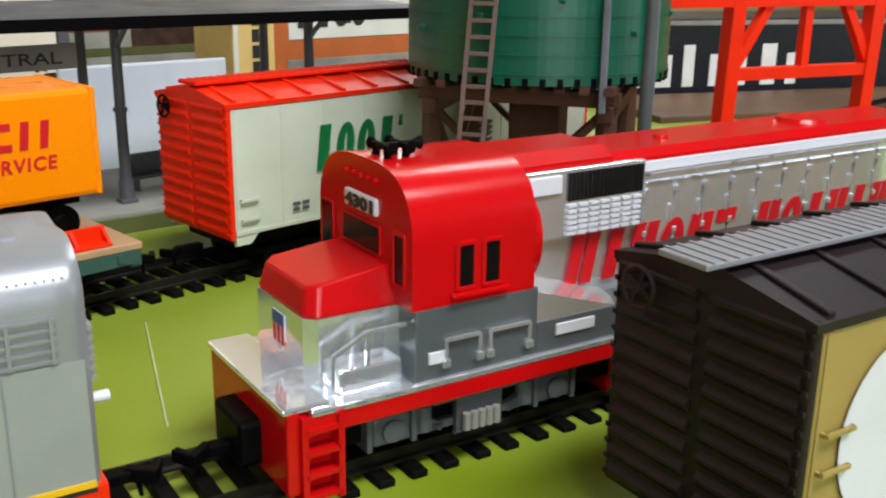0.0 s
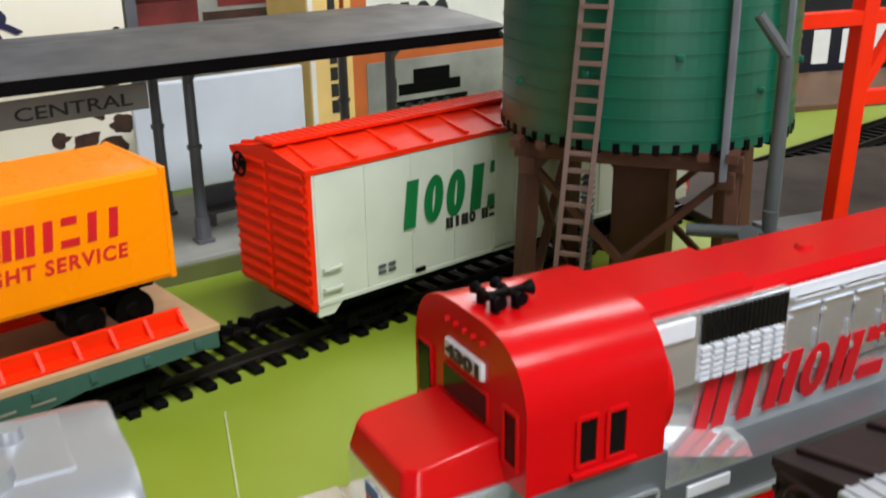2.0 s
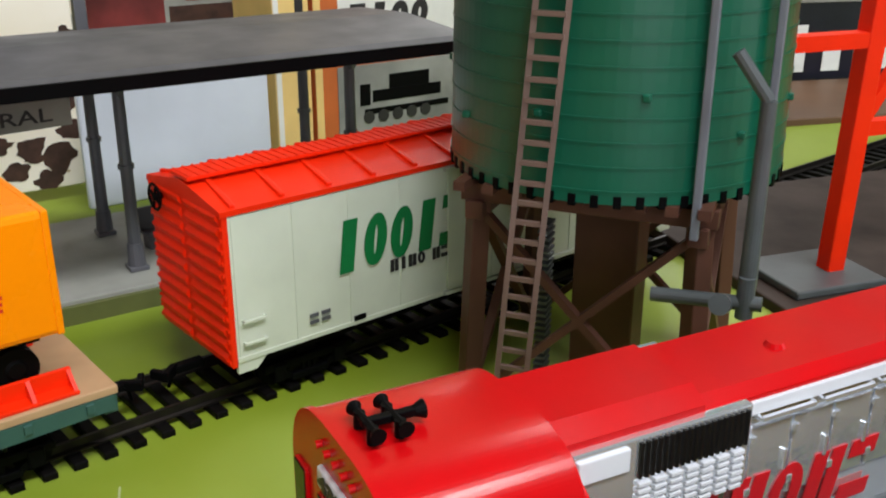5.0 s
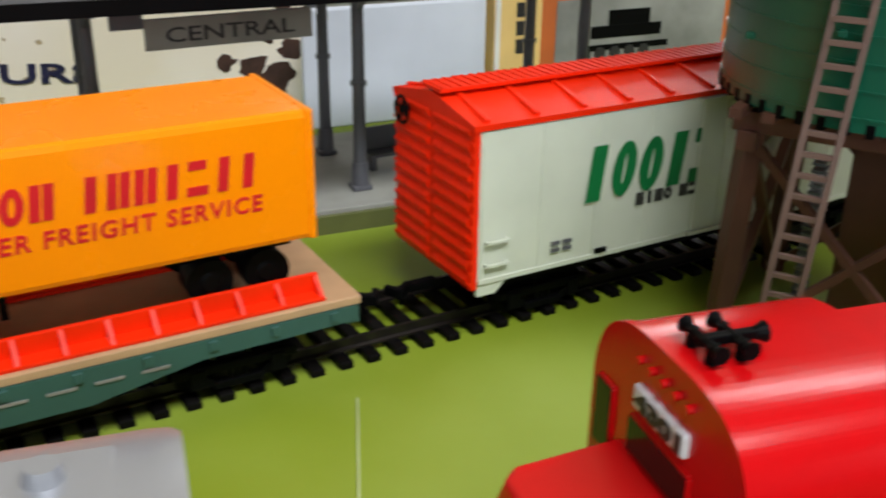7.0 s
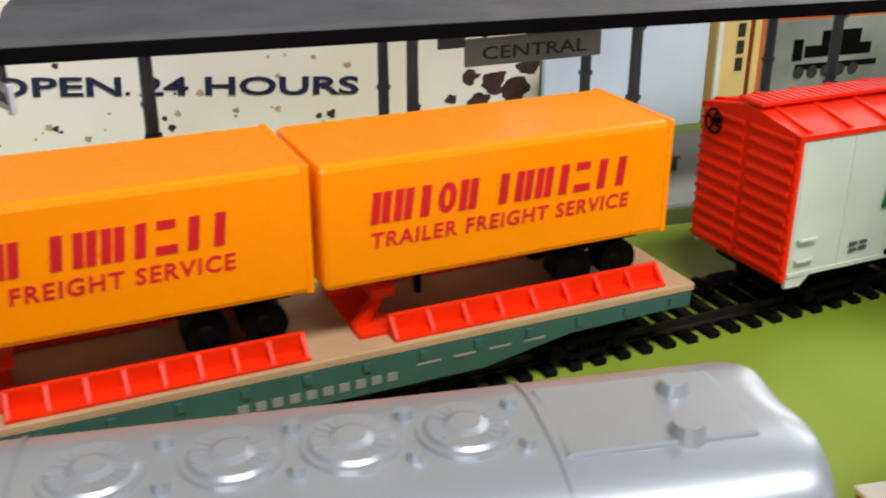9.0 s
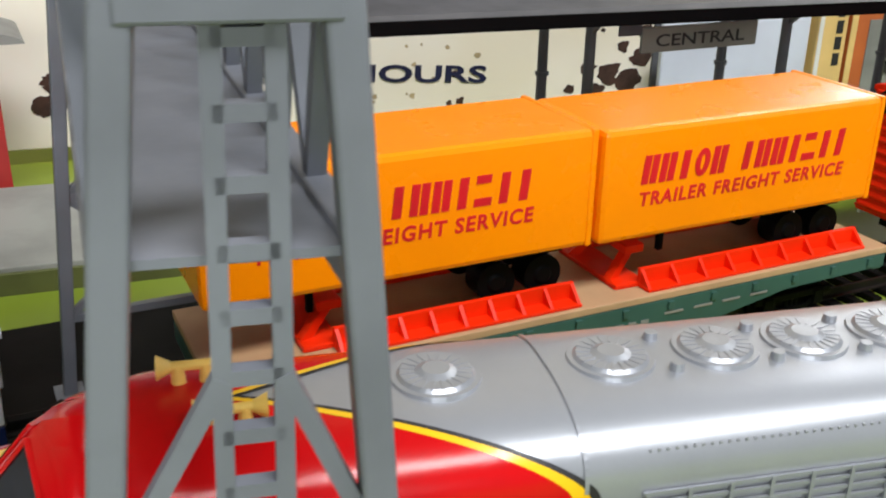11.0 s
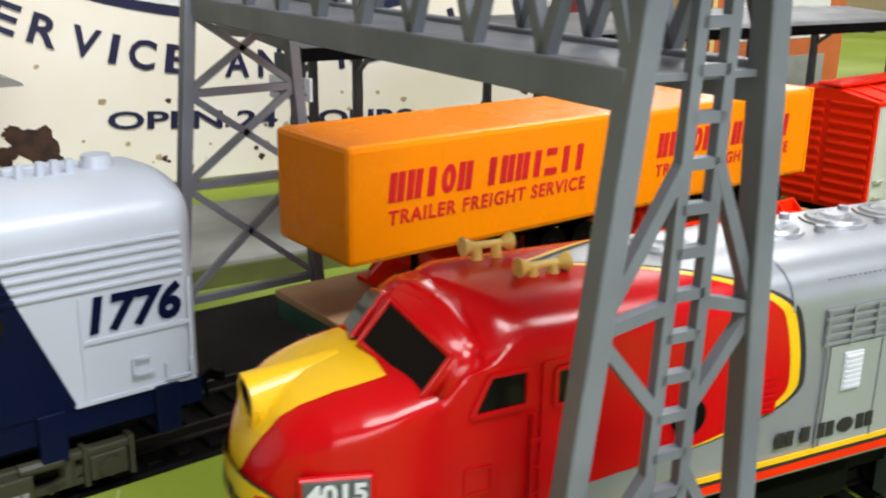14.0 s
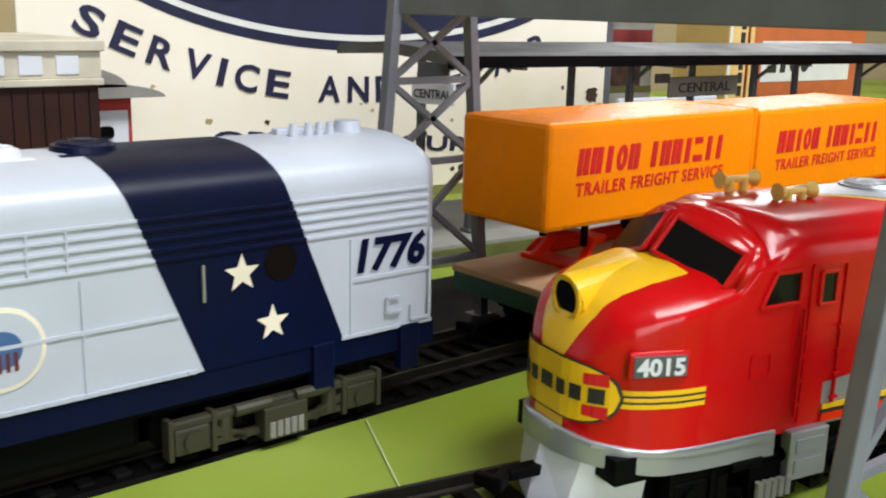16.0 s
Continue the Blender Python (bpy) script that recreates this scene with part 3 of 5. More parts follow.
def fan(parent, x, z, r, material):
    bm = bmesh.new()
    add_rod(bm, (x, 0, z - 1.2), (x, 0, z + 0.1), r * 1.05, r * 0.98, seg=40)
    add_rod(bm, (x, 0, z + 0.1), (x, 0, z + 0.55), r * 0.86, r * 0.78, seg=40)
    add_rod(bm, (x, 0, z + 0.5), (x, 0, z + 1.0), r * 0.5, r * 0.3, seg=28)
    for i in range(20):
        a = 2 * math.pi * i / 20
        add_bar(bm, (x + r * 0.45 * math.cos(a), r * 0.45 * math.sin(a), z + 0.55), (x + r * 0.8 * math.cos(a), r * 0.8 * math.sin(a), z + 0.5), 0.3, 0.25)
    add_box(bm, x - r - 0.8, x + r + 0.8, -r - 0.8, r + 0.8, z - 2.6, z - 0.9, 0.4)
    return part("roof_fan", bm, material, parent)


def diesel_truck(parent, x, z, material, lat=13.2, span=16.0, name="truck"):
    """A cast truck side with axle boxes, springs and equaliser, both sides, and its wheels."""
    t = part(name, box(x - span, x + span, -lat + 1.5, lat - 1.5, z + 4.5, z + 7.0), BLACK, parent)
    for sgn in (-1, 1):
        bm = bmesh.new()
        y = sgn * lat
        add_box(bm, x - span - 4, x + span + 4, y - 1.1, y + 1.1, z + 6.0, z + 7.6, 0.4)
        add_bar(bm, (x - span + 2, y, z + 1.9), (x + span - 2, y, z + 1.9), 1.5, 1.3)
        for dx in (-span * 0.62, span * 0.62):
            add_rod(bm, (x + dx, y - 0.4, z + 1.8), (x + dx, y - 0.4, z + 6.2), 1.5, seg=10)
        for dx in (-span, span):
            add_box(bm, x + dx - 3.4, x + dx + 3.4, y - 1.3, y + 1.3, z + 1.2, z + 6.2, 0.5)
            add_rod(bm, (x + dx, y, z + 3.6), (x + dx, y + sgn * 2.0, z + 3.6), 1.9, seg=14)
            add_bar(bm, (x + dx, y, z + 6), (x + dx * 0.4, y, z + 1.5), 1.5)
        for k in range(5):
            add_box(bm, x - 4 + k * 1.8, x - 3 + k * 1.8, y + sgn * 0.4 - 1.0, y + sgn * 0.4 + 1.0, z + 1.6, z + 5.4, 0.2)
        add_rod(bm, (x - span * 0.55, y + sgn * 1.2, z + 7.2), (x - span * 0.15, y + sgn * 1.2, z + 7.2), 1.2, seg=10)
        add_rod(bm, (x + span * 0.15, y + sgn * 1.2, z + 7.2), (x + span * 0.55, y + sgn * 1.2, z + 7.2), 1.2, seg=10)
        for dx in (-span, span):
            add_box(bm, x + dx - 4.6, x + dx - 3.6, y - 1.5, y + 1.5, z + 0.6, z + 8.2, 0.2)
            add_box(bm, x + dx + 3.6, x + dx + 4.6, y - 1.5, y + 1.5, z + 0.6, z + 8.2, 0.2)
        part("side_frame", bm, material, t)
        sb = bmesh.new()
        add_box(sb, x - 4.6, x + 4.6, y - 1.2, y + sgn * 2.2 + 0.6, z + 0.2, z + 6.6, 0.3)
        part("spring_box", sb, material, t)
        sb = bmesh.new()
        for k in range(5):
            add_rod(sb, (x - 3.0 + k * 1.5, y + sgn * 2.6, z + 0.8), (x - 3.0 + k * 1.5, y + sgn * 2.6, z + 3.8), 0.7, seg=8)
        part("leaf_spring", sb, LABEL_GREY, t)
    for dx in (-span, 0, span):
        wb = bmesh.new()
        for sgn in (-1, 1):
            add_rod(wb, (x + dx, sgn * 7.6, z + 4.2), (x + dx, sgn * 9.8, z + 4.2), 5.0, seg=24)
        add_rod(wb, (x + dx, -9, z + 4.2), (x + dx, 9, z + 4.2), 1.0, seg=8)
        part("wheelset", wb, BLACK, t)
    return t

# ---- red and silver streamlined diesel ----
sf = thing("diesel_locomotive", FRONT_POSE, "red-nosed silver streamlined diesel with yellow stripes", "locomotive")
SFL = 169.0
SF = Body(
    [(3, 3.0), (3.3, 4.8), (3.9, 6.6), (5, 8.6), (6.7, 10.5), (9, 12.2), (12, 13.6), (16, 14.7), (20, 15.1), (SFL - 3, 15.2), (SFL - 1, 14.8), (SFL, 13.6)],
    [(3, 32.0), (3.6, 34.8), (4.6, 37.4), (5.8, 39.6), (7.1, 41.8), (9.3, 43.8), (12.4, 45.2), (17, 46.2), (22.4, 46.8), (24.5, 47.8), (28.4, 53.0), (30, 54.3), (32, 54.9), (SFL - 3, 54.9), (SFL, 53.8)],
    [(3, 29.5), (4.2, 32.5), (7.1, 36.2), (12.4, 39.0), (20, 41.2), (26.5, 42.4), (29.4, 46.6), (32, 47.0), (SFL, 47.0)],
    [(3, 21.5), (5.5, 20.5), (12, 19.5), (30, 19.0), (SFL, 19.0)],
    8.0,
)
part("body", SF.patch(3, SFL, -1, 1, 171, 44, 0.0, True), SILVER, sf, "silver painted shell", smooth=True)
bm = bmesh.new()
bm.faces.new([bm.verts.new(SF.point(SFL, -1 + 2 * i / 44)) for i in range(45)])
part("rear_bulkhead", bm, SILVER, sf)


def bonnet_edge(a):
    """Where the red ends: far back at mid side, rounded, forward over the roof."""
    q = abs(a)
    # q: 1 sill, 0.55 shoulder, 0 roof middle
    if q > 0.74:
        k = min(1.0, (q - 0.74) / 0.13)
        return 46 + 39 * math.sqrt(max(0.0, 1 - k * k))
    k = (0.74 - q) / 0.74
    return 44.5 + 40.5 * math.cos(k * math.pi / 2) ** 0.75


part("red_nose", SF.patch(3, 30, -1, 1, 64, 56, 0.12, True), RED, sf, "glossy red painted nose and cab", smooth=True)
part("red_bonnet", SF.patch(30, bonnet_edge, -1, 1, 30, 100, 0.12), RED, sf, smooth=True)
part("yellow_edge", SF.patch(bonnet_edge, lambda a: bonnet_edge(a) + 2.0, -0.865, 0.865, 2, 90, 0.16), YELLOW, sf, "yellow line round the red", smooth=True)
part("black_edge", SF.patch(lambda a: bonnet_edge(a) + 2.0, lambda a: bonnet_edge(a) + 3.2, -0.868, 0.868, 2, 90, 0.16), INK, sf, smooth=True)
# yellow stripe down the middle of the nose
part("nose_stripe", SF.patch(3, 21, -0.19, 0.19, 40, 10, 0.26, False), YELLOW, sf, "yellow stripe over the nose", smooth=True)
# yellow emblem wrapped round the nose, with two red corner fields and a tail of fine lines
def wrap(y0, y1, z0, z1, off, n=24, shape=None):
    """A sheet bent round the nose between two heights."""
    bm = bmesh.new()
    pts = []
    for i in range(n + 1):
        k = i / n
        y = y0 + (y1 - y0) * k
        # find s on the front curve where the half width equals |y|
        s = 3.0
        while s < 40 and curve_at(SF.half, s) < abs(y) - 1e-6:
            s += 0.05
        zz0, zz1 = (z0, z1) if shape is None else shape(k)
        nx = 1.0 if abs(y) < 8 else 0.75
        pts.append((bm.verts.new((s - off * nx, y + math.copysign(off, y) * 0.8, zz0)), bm.verts.new((s - off * nx, y + math.copysign(off, y) * 0.8, zz1))))
    for (a, b), (c, d) in zip(pts, pts[1:]):
        bm.faces.new((a, c, d, b))
    bmesh.ops.recalc_face_normals(bm, faces=bm.faces[:])
    return bm


part("nose_stripe", wrap(-3.6, 3.6, 22.0, 31.0, 0.3, 16), YELLOW, sf)


def lens_shape(k):
    h = 4.6 * (1 - abs(2 * k - 1) ** 5) ** 0.5 + 0.02
    return 28.6 - h, 28.6 + h


part("emblem_border", wrap(-11.6, 12.5, 0, 0, 0.42, 48, lambda k: (lens_shape(k)[0] - 0.35, lens_shape(k)[1] + 0.35)), INK, sf, "dark outline of the emblem")
part("emblem", wrap(-11.3, 12.2, 0, 0, 0.52, 48, lens_shape), YELLOW, sf, "yellow nose emblem with plain dark marks")
for y0, y1 in ((-10.2, -7.0), (7.6, 10.8)):
    part("emblem_field", wrap(y0, y1, 0, 0, 0.60, 8, lambda k: (30.2, 32.2 - 0.3 * k)), RED_INK, sf)
    part("emblem_field", wrap(y0, y1, 0, 0, 0.60, 8, lambda k: (25.0 + 0.3 * k, 27.0)), RED_INK, sf)
for i in range(7):
    y = -8.8 + i * 3.0
    part("emblem_mark", wrap(y - 1.0, y + 1.0, 27.4, 29.8, 0.66, 4), INK, sf)
for sgn in (-1, 1):
    for i, (mt, h) in enumerate(((YELLOW, 2.9), (INK, 0.35), (INK, 0.35))):
        zc = (28.4, 27.9, 28.9)[i]
        bm = bmesh.new()
        ss = [7.4 + 13.2 * k / 16 for k in range(17)]
        lo = []
        for s in ss:
            w = curve_at(SF.half, s) + 0.22 + 0.06 * (i > 0)
            lo.append((bm.verts.new((s, sgn * w, zc - h / 2)), bm.verts.new((s, sgn * w, zc + h / 2))))
        for (a, b), (c, d) in zip(lo, lo[1:]):
            bm.faces.new((a, c, d, b))
        bmesh.ops.recalc_face_normals(bm, faces=bm.faces[:])
        part("whisker_stripe", bm, mt, sf)
# number board on the nose cheek
nb = part("number_board", box(-4.9, 4.9, -0.5, 0.5, -2.2, 2.2, 0.5), RED, sf)
nb.matrix_basis = at(12.2, -14.1, 34.0, -16)
part("number_plate", box(-4.2, 4.2, -0.75, -0.45, -1.65, 1.65, 0.1), STEEL_TRUCK, nb)
letters("number", "4015", 2.5, upright(-3.8, -0.85, -1.25), WHITE, nb, width=7.6, bold=0.12)
# headlight barrel
bm = bmesh.new()
add_rod(bm, (5.4, 0, 41.3), (18, 0, 44.4), 3.9, 2.4, seg=40)
hl = part("headlight", bm, YELLOW, sf, "yellow headlight housing")
bm = bmesh.new()
add_rod(bm, (5.0, 0, 41.25), (5.5, 0, 41.3), 3.0, seg=28)
part("lens", bm, SMOKE_GLASS, hl, "dark round lens")
bm = bmesh.new()
for i in range(28):
    a, b = 2 * math.pi * i / 28, 2 * math.pi * (i + 1) / 28
    add_bar(bm, (5.2, 3.3 * math.cos(a), 41.3 + 3.3 * math.sin(a)), (5.2, 3.3 * math.cos(b), 41.3 + 3.3 * math.sin(b)), 0.8, 0.8)
part("rim", bm, YELLOW, hl)


def pane(parent, corners, material, frame=None, fw=0.7, name="window"):
    """A flat pane from four corners with a raised frame."""
    vs_ = [Vector(c) for c in corners]
    nrm = (vs_[1] - vs_[0]).cross(vs_[3] - vs_[0]).normalized()
    bm = bmesh.new()
    a = [bm.verts.new(v) for v in vs_]
    b = [bm.verts.new(v - nrm * 0.5) for v in vs_]
    bm.faces.new(a)
    bm.faces.new(b[::-1])
    for i in range(4):
        bm.faces.new((a[i], b[i], b[(i + 1) % 4], a[(i + 1) % 4]))
    bmesh.ops.recalc_face_normals(bm, faces=bm.faces[:])
    w = part(name, bm, material, parent)
    if frame:
        bm = bmesh.new()
        for i in range(4):
            add_bar(bm, vs_[i], vs_[(i + 1) % 4], fw, 0.7, 0.12)
        part("window_frame", bm, frame, w)
    return w


# brow that carries the windshields, closed back into the roof
bm = bmesh.new()
for sgn in (-1, 1):
    for p in ((20.3, 0.3, 47.4), (24.2, 14.7, 43.0), (29.6, 14.2, 49.6), (28.6, 8.2, 52.7), (25.7, 0.3, 54.4), (27.4, 4.4, 54.0),
              (33, 15.1, 43), (33, 14.4, 48.6), (33, 11.0, 52.0), (33, 6.0, 54.2), (33, 0.3, 54.9)):
        bm.verts.new((p[0], sgn * p[1], p[2]))
hull = bmesh.ops.convex_hull(bm, input=bm.verts[:])
bmesh.ops.delete(bm, geom=[g for g in hull["geom_interior"] if isinstance(g, bmesh.types.BMVert)], context="VERTS")
bmesh.ops.bevel(bm, geom=[e for e in bm.edges if len(e.link_faces) == 2 and e.calc_face_angle(0) > 0.25], offset=0.7, segments=3, affect="EDGES")
part("cab_brow", bm, RED, sf, "red cab front round the windshields", smooth=True)
# windshields: two raked panes, and cab side windows
for sgn in (-1, 1):
    pane(sf, [(20.3, sgn * 1.2, 47.6), (24.0, sgn * 13.6, 44.2), (28.1, sgn * 13.5, 49.0), (24.9, sgn * 1.2, 53.0)], SMOKE_GLASS, RED, 0.7, "windshield")
    y = sgn * 15.35
    pane(sf, [(30.2, y, 40.8), (38.4, y, 41.0), (38.4, y, 46.2), (32.8, y, 46.2)], SMOKE_GLASS, RED, 0.8)
    pane(sf, [(42.8, y, 40.0), (46.4, y, 40.0), (46.4, y, 45.4), (42.8, y, 45.4)], SMOKE_GLASS, RED, 0.7, "door_window")
    bm = bmesh.new()
    for a, b in (((40.8, 20.5), (40.8, 46.6)), ((48.4, 20.5), (48.4, 46.6)), ((40.8, 46.6), (48.4, 46.6))):
        add_bar(bm, (a[0], y, a[1]), (b[0], y, b[1]), 0.5)
    for z in (24, 28, 32, 36):
        for s in (39.4, 47.8):
            add_bar(bm, (s - 0.8, y + sgn * 0.7, z), (s + 0.8, y + sgn * 0.7, z), 0.5)
    add_bar(bm, (39.0, y + sgn * 0.8, 22), (39.0, y + sgn * 0.8, 40), 0.5)
    part("cab_door", bm, RED, sf, "red cab door frame with grab irons")
    bm = bmesh.new()
    for a, b in (((29.5, 29.5), (33.5, 29.5)), ((29.5, 33.2), (33.5, 33.2)), ((29.5, 29.5), (29.5, 33.2)), ((33.5, 29.5), (33.5, 33.2))):
        add_bar(bm, (a[0], y - sgn * 0.1, a[1]), (b[0], y - sgn * 0.1, b[1]), 0.45)
    part("hatch", bm, RED, sf)
    # portholes in the red bonnet
    bm = bmesh.new()
    add_rod(bm, (66, sgn * 15.0, 33.5), (66, sgn * 15.6, 33.5), 3.0, seg=28)
    part("porthole", bm, SMOKE_GLASS, sf)
    bm = box(78, 82.5, min(y, y + sgn * 0.2), max(y, y + sgn * 0.2), 31, 38)
    for i in range(6):
        add_box(bm, 78.2, 82.3, min(y, y + sgn * 0.45), max(y, y + sgn * 0.45), 31.4 + i * 1.1, 31.9 + i * 1.1)
    part("louver", bm, RED, sf)
    # upper grille band with bars
    bm = bmesh.new()
    for z in (40.6, 42.0, 43.4, 44.8, 46.1):
        add_box(bm, 91, SFL - 4, min(y, y + sgn * 0.35), max(y, y + sgn * 0.35), z - 0.22, z + 0.22)
    for i in range(15):
        s = 91.5 + i * 5.2
        add_box(bm, s - 0.25, s + 0.25, min(y, y + sgn * 0.5), max(y, y + sgn * 0.5), 40.2, 46.4)
    part("side_grille", bm, SILVER, sf, "silver upper grille bars")
    bm = box(93, SFL - 1, min(y - sgn * 0.1, y + sgn * 0.1), max(y - sgn * 0.1, y + sgn * 0.1), 22.2, 39.9)
    part("side_panel", bm, GREY_SIDE, sf, "grey painted side panel")
    for s in (96, 106.5, 113, 124, 136, 148):
        bm = box(s, s + 4.0, min(y, y + sgn * 0.35), max(y, y + sgn * 0.35), 32.0, 38.5)
        for i in range(7):
            add_box(bm, s + 0.3, s + 3.7, min(y, y + sgn * 0.6), max(y, y + sgn * 0.6), 32.4 + i * 0.86, 32.8 + i * 0.86)
        part("louver", bm, WHITE, sf, "white louvered vent")
    # panel seams and rivets
    bm = bmesh.new()
    for s in (92, 104, 121, 134, 146, 158):
        add_box(bm, s - 0.12, s + 0.12, min(y, y + sgn * 0.3), max(y, y + sgn * 0.3), 22.4, 39.8)
    part("panel_seam", bm, SILVER, sf)
    # stripes along the sill
    for zz, h, mt in ((20.4, 1.4, RED_ORANGE), (21.4, 0.4, INK), (22.3, 0.9, YELLOW)):
        part("sill_stripe", box(46, SFL - 1, min(y, y + sgn * 0.32), max(y, y + sgn * 0.32), zz - h / 2, zz + h / 2), mt, sf)
blocks("name_shape", [5, 2], 33, 2.6, upright(83.5, -15.62, 24.4), INK, sf, stroke=0.3, label="dark railway name as plain shapes")
part("anticlimber", SF.patch(3, 34, -1.0, -0.985, 30, 2, 1.0), SILVER, sf)
# pilot and lower skirt
PIL = Body([(1.5, 3.5), (2.1, 5.5), (3.6, 8.0), (5.5, 10.2), (8.5, 12.8), (14, 14.8), (20, 15.3), (40, 15.4)], [(1.5, 22.5), (4.5, 21.4), (12, 20.4), (40, 20.0)], [(1.5, 22.4), (4.5, 21.3), (12, 20.3), (40, 19.9)], [(1.5, 18.2), (12, 16.4), (40, 15.6)])
part("pilot_skirt", PIL.patch(1.5, 36, -1, 1, 30, 24, 0.2, True), SILVER, sf, "silver pilot skirt", smooth=True)
bm = bmesh.new()
lo = [bm.verts.new((x, y, 8.8)) for x, y in ((2, -6.5), (-0.5, 0), (2, 6.5), (13, 11), (13, -11))]
hi = [bm.verts.new((x, y, 18.5)) for x, y in ((4, -8), (1.6, 0), (4, 8), (13, 13), (13, -13))]
for i in range(5):
    bm.faces.new((lo[i], lo[(i + 1) % 5], hi[(i + 1) % 5], hi[i]))
bm.faces.new(lo[::-1])
bm.faces.new(hi)
bmesh.ops.recalc_face_normals(bm, faces=bm.faces[:])
part("pilot", bm, WHITE, sf, "pale plough-shaped pilot")
coupler(sf, 2.5, -1, 13.0)
coupler(sf, SFL, 1, 13.0)
bm = box(38.5, 47.0, -16.8, -14.5, 11.0, 19.5, 0.3)
for z in (12.3, 15.8):
    add_box(bm, 39.6, 45.9, -17.0, -16.6, z, z + 2.2)
part("cab_step", bm, SILVER, sf, "silver boarding step")
part("underframe", box(6, SFL - 2, -13.5, 13.5, 15.5, 19.6), BLACK, sf)
part("fuel_tank", box(66, 104, -13.5, 13.5, 10.5, 19, 1.5), BLACK, sf)
diesel_truck(sf, 36, 8.0, BLACK, lat=13.6)
diesel_truck(sf, 132, 8.0, STEEL_TRUCK, lat=13.6)
# rear skirt with the orange-red stripe
part("rear_skirt", box(SFL - 1, SFL + 0.8, -14.5, 14.5, 18.5, 21.5, 0.3), RED_ORANGE, sf)
# roof: horns, fans, hatches
for y in (-4.6, 4.6):
    bm = bmesh.new()
    z, s0 = (57.0, 38.6) if y > 0 else (56.2, 42.6)
    add_rod(bm, (s0 + 1, y, z), (s0 + 7, y, z), 0.6, seg=10)
    add_rod(bm, (s0 + 1.6, y, z), (s0, y, z), 0.7, 1.5, seg=18)
    add_rod(bm, (s0 + 6.4, y, z), (s0 + 8, y, z), 0.7, 1.5, seg=18)
    for s in (s0 + 2.4, s0 + 5.6):
        add_rod(bm, (s, y, 53.0), (s, y, z), 1.0, 0.7, seg=12)
    part("air_horn", bm, PALE_YELLOW, sf, "pale yellow plastic horns")
for s in (70.5, 92.5, 106.5, 119, 131.5):
    fan(sf, s, 55.1, 5.5, SILVER)
bm = bmesh.new()
for s in (99.5, 113, 125.3, 137.5):
    add_rod(bm, (s, -4, 53.5), (s, -4, 55.8), 1.1, 0.8, seg=12)
    add_rod(bm, (s, 4, 53.5), (s, 4, 55.8), 1.1, 0.8, seg=12)
part("roof_stud", bm, SILVER, sf)
bm = box(141, 163, -7.0, 7.0, 53.2, 54.9, 0.4)
add_rod(bm, (155, -5.5, 54.0), (155, -5.5, 56.4), 2.2, 1.7, seg=20)
add_rod(bm, (157, 3, 54.5), (157, 3, 56.4), 2.0, 1.5, seg=20)
part("roof_hatch", bm, SILVER, sf, "silver roof hatch with two studs")
for sgn in (-1, 1):
    bm = bmesh.new()
    for i in range(70):
        s = 92 + i * 1.08
        p = SF.point(s, sgn * 0.40, 0.05)
        add_box(bm, p.x - 0.15, p.x + 0.15, p.y - 0.15, p.y + 0.15, p.z - 0.1, p.z + 0.15)
    tagged(part("rivet_line", bm, SILVER, sf), kind="stuff")
for s in (84, 140):
    part("roof_seam", SF.patch(s, s + 0.5, -0.55, 0.55, 1, 30, 0.25), SILVER, sf)
# rear door, louvers and lamp
bm = bmesh.new()
add_box(bm, SFL, SFL + 0.5, -5, 5, 20, 45, 0.2)
for i in range(6):
    add_box(bm, SFL, SFL + 0.7, -13.5, -6.5, 36 + i * 1.4, 36.7 + i * 1.4)
part("rear_door", bm, SILVER, sf)
bm = bmesh.new()
add_rod(bm, (SFL, -11, 32.5), (SFL + 2.6, -11, 32.5), 0.8, seg=10)
part("rear_lamp", bm, WHITE, sf)

# ---- red and chrome road switcher ----
ss = thing("diesel_locomotive", FRONT_POSE @ at(195.5, 1.3, 0), "red and chrome road-switcher diesel with low nose", "locomotive")
SSL = 168.0
part("frame", box(3, SSL - 3, -16.3, 16.3, 20.4, 23.6, 0.4), RED, ss, "red frame sill")
part("walkway", box(4, SSL - 4, -16.5, 16.5, 23.6, 24.6, 0.2), CHROME, ss)
for xe, d in ((0.0, 1), (SSL, -1)):
    bm = box(min(xe, xe + d * 2.2), max(xe, xe + d * 2.2), -16, 16, 11.0, 25.0, 0.4)
    part("pilot", bm, RED, ss, "red end pilot plate")
    part("end_deck", box(min(xe - d * 0.6, xe + d * 7), max(xe - d * 0.6, xe + d * 7), -16, 16, 24.6, 25.6, 0.3), CHROME, ss, "plated end platform")
    for sgn in (-1, 1):
        bm = bmesh.new()
        y0, y1 = sgn * 13.4, sgn * 16.9
        for x in (xe + d * 2.6, xe + d * 8.6):
            add_box(bm, x - 0.5, x + 0.5, min(y0, y1), max(y0, y1), 9.5, 24.0)
        for i in range(4):
            z = 10.0 + i * 3.7
            add_box(bm, min(xe + d * 2.6, xe + d * 8.6), max(xe + d * 2.6, xe + d * 8.6), min(y0, y1), max(y0, y1), z, z + 0.8)
        add_box(bm, min(xe + d * 2.6, xe + d * 8.6), max(xe + d * 2.6, xe + d * 8.6), min(y0, y0 + sgn * 0.5), max(y0, y0 + sgn * 0.5), 9.5, 24.0)
        part("boarding_steps", bm, RED, ss)
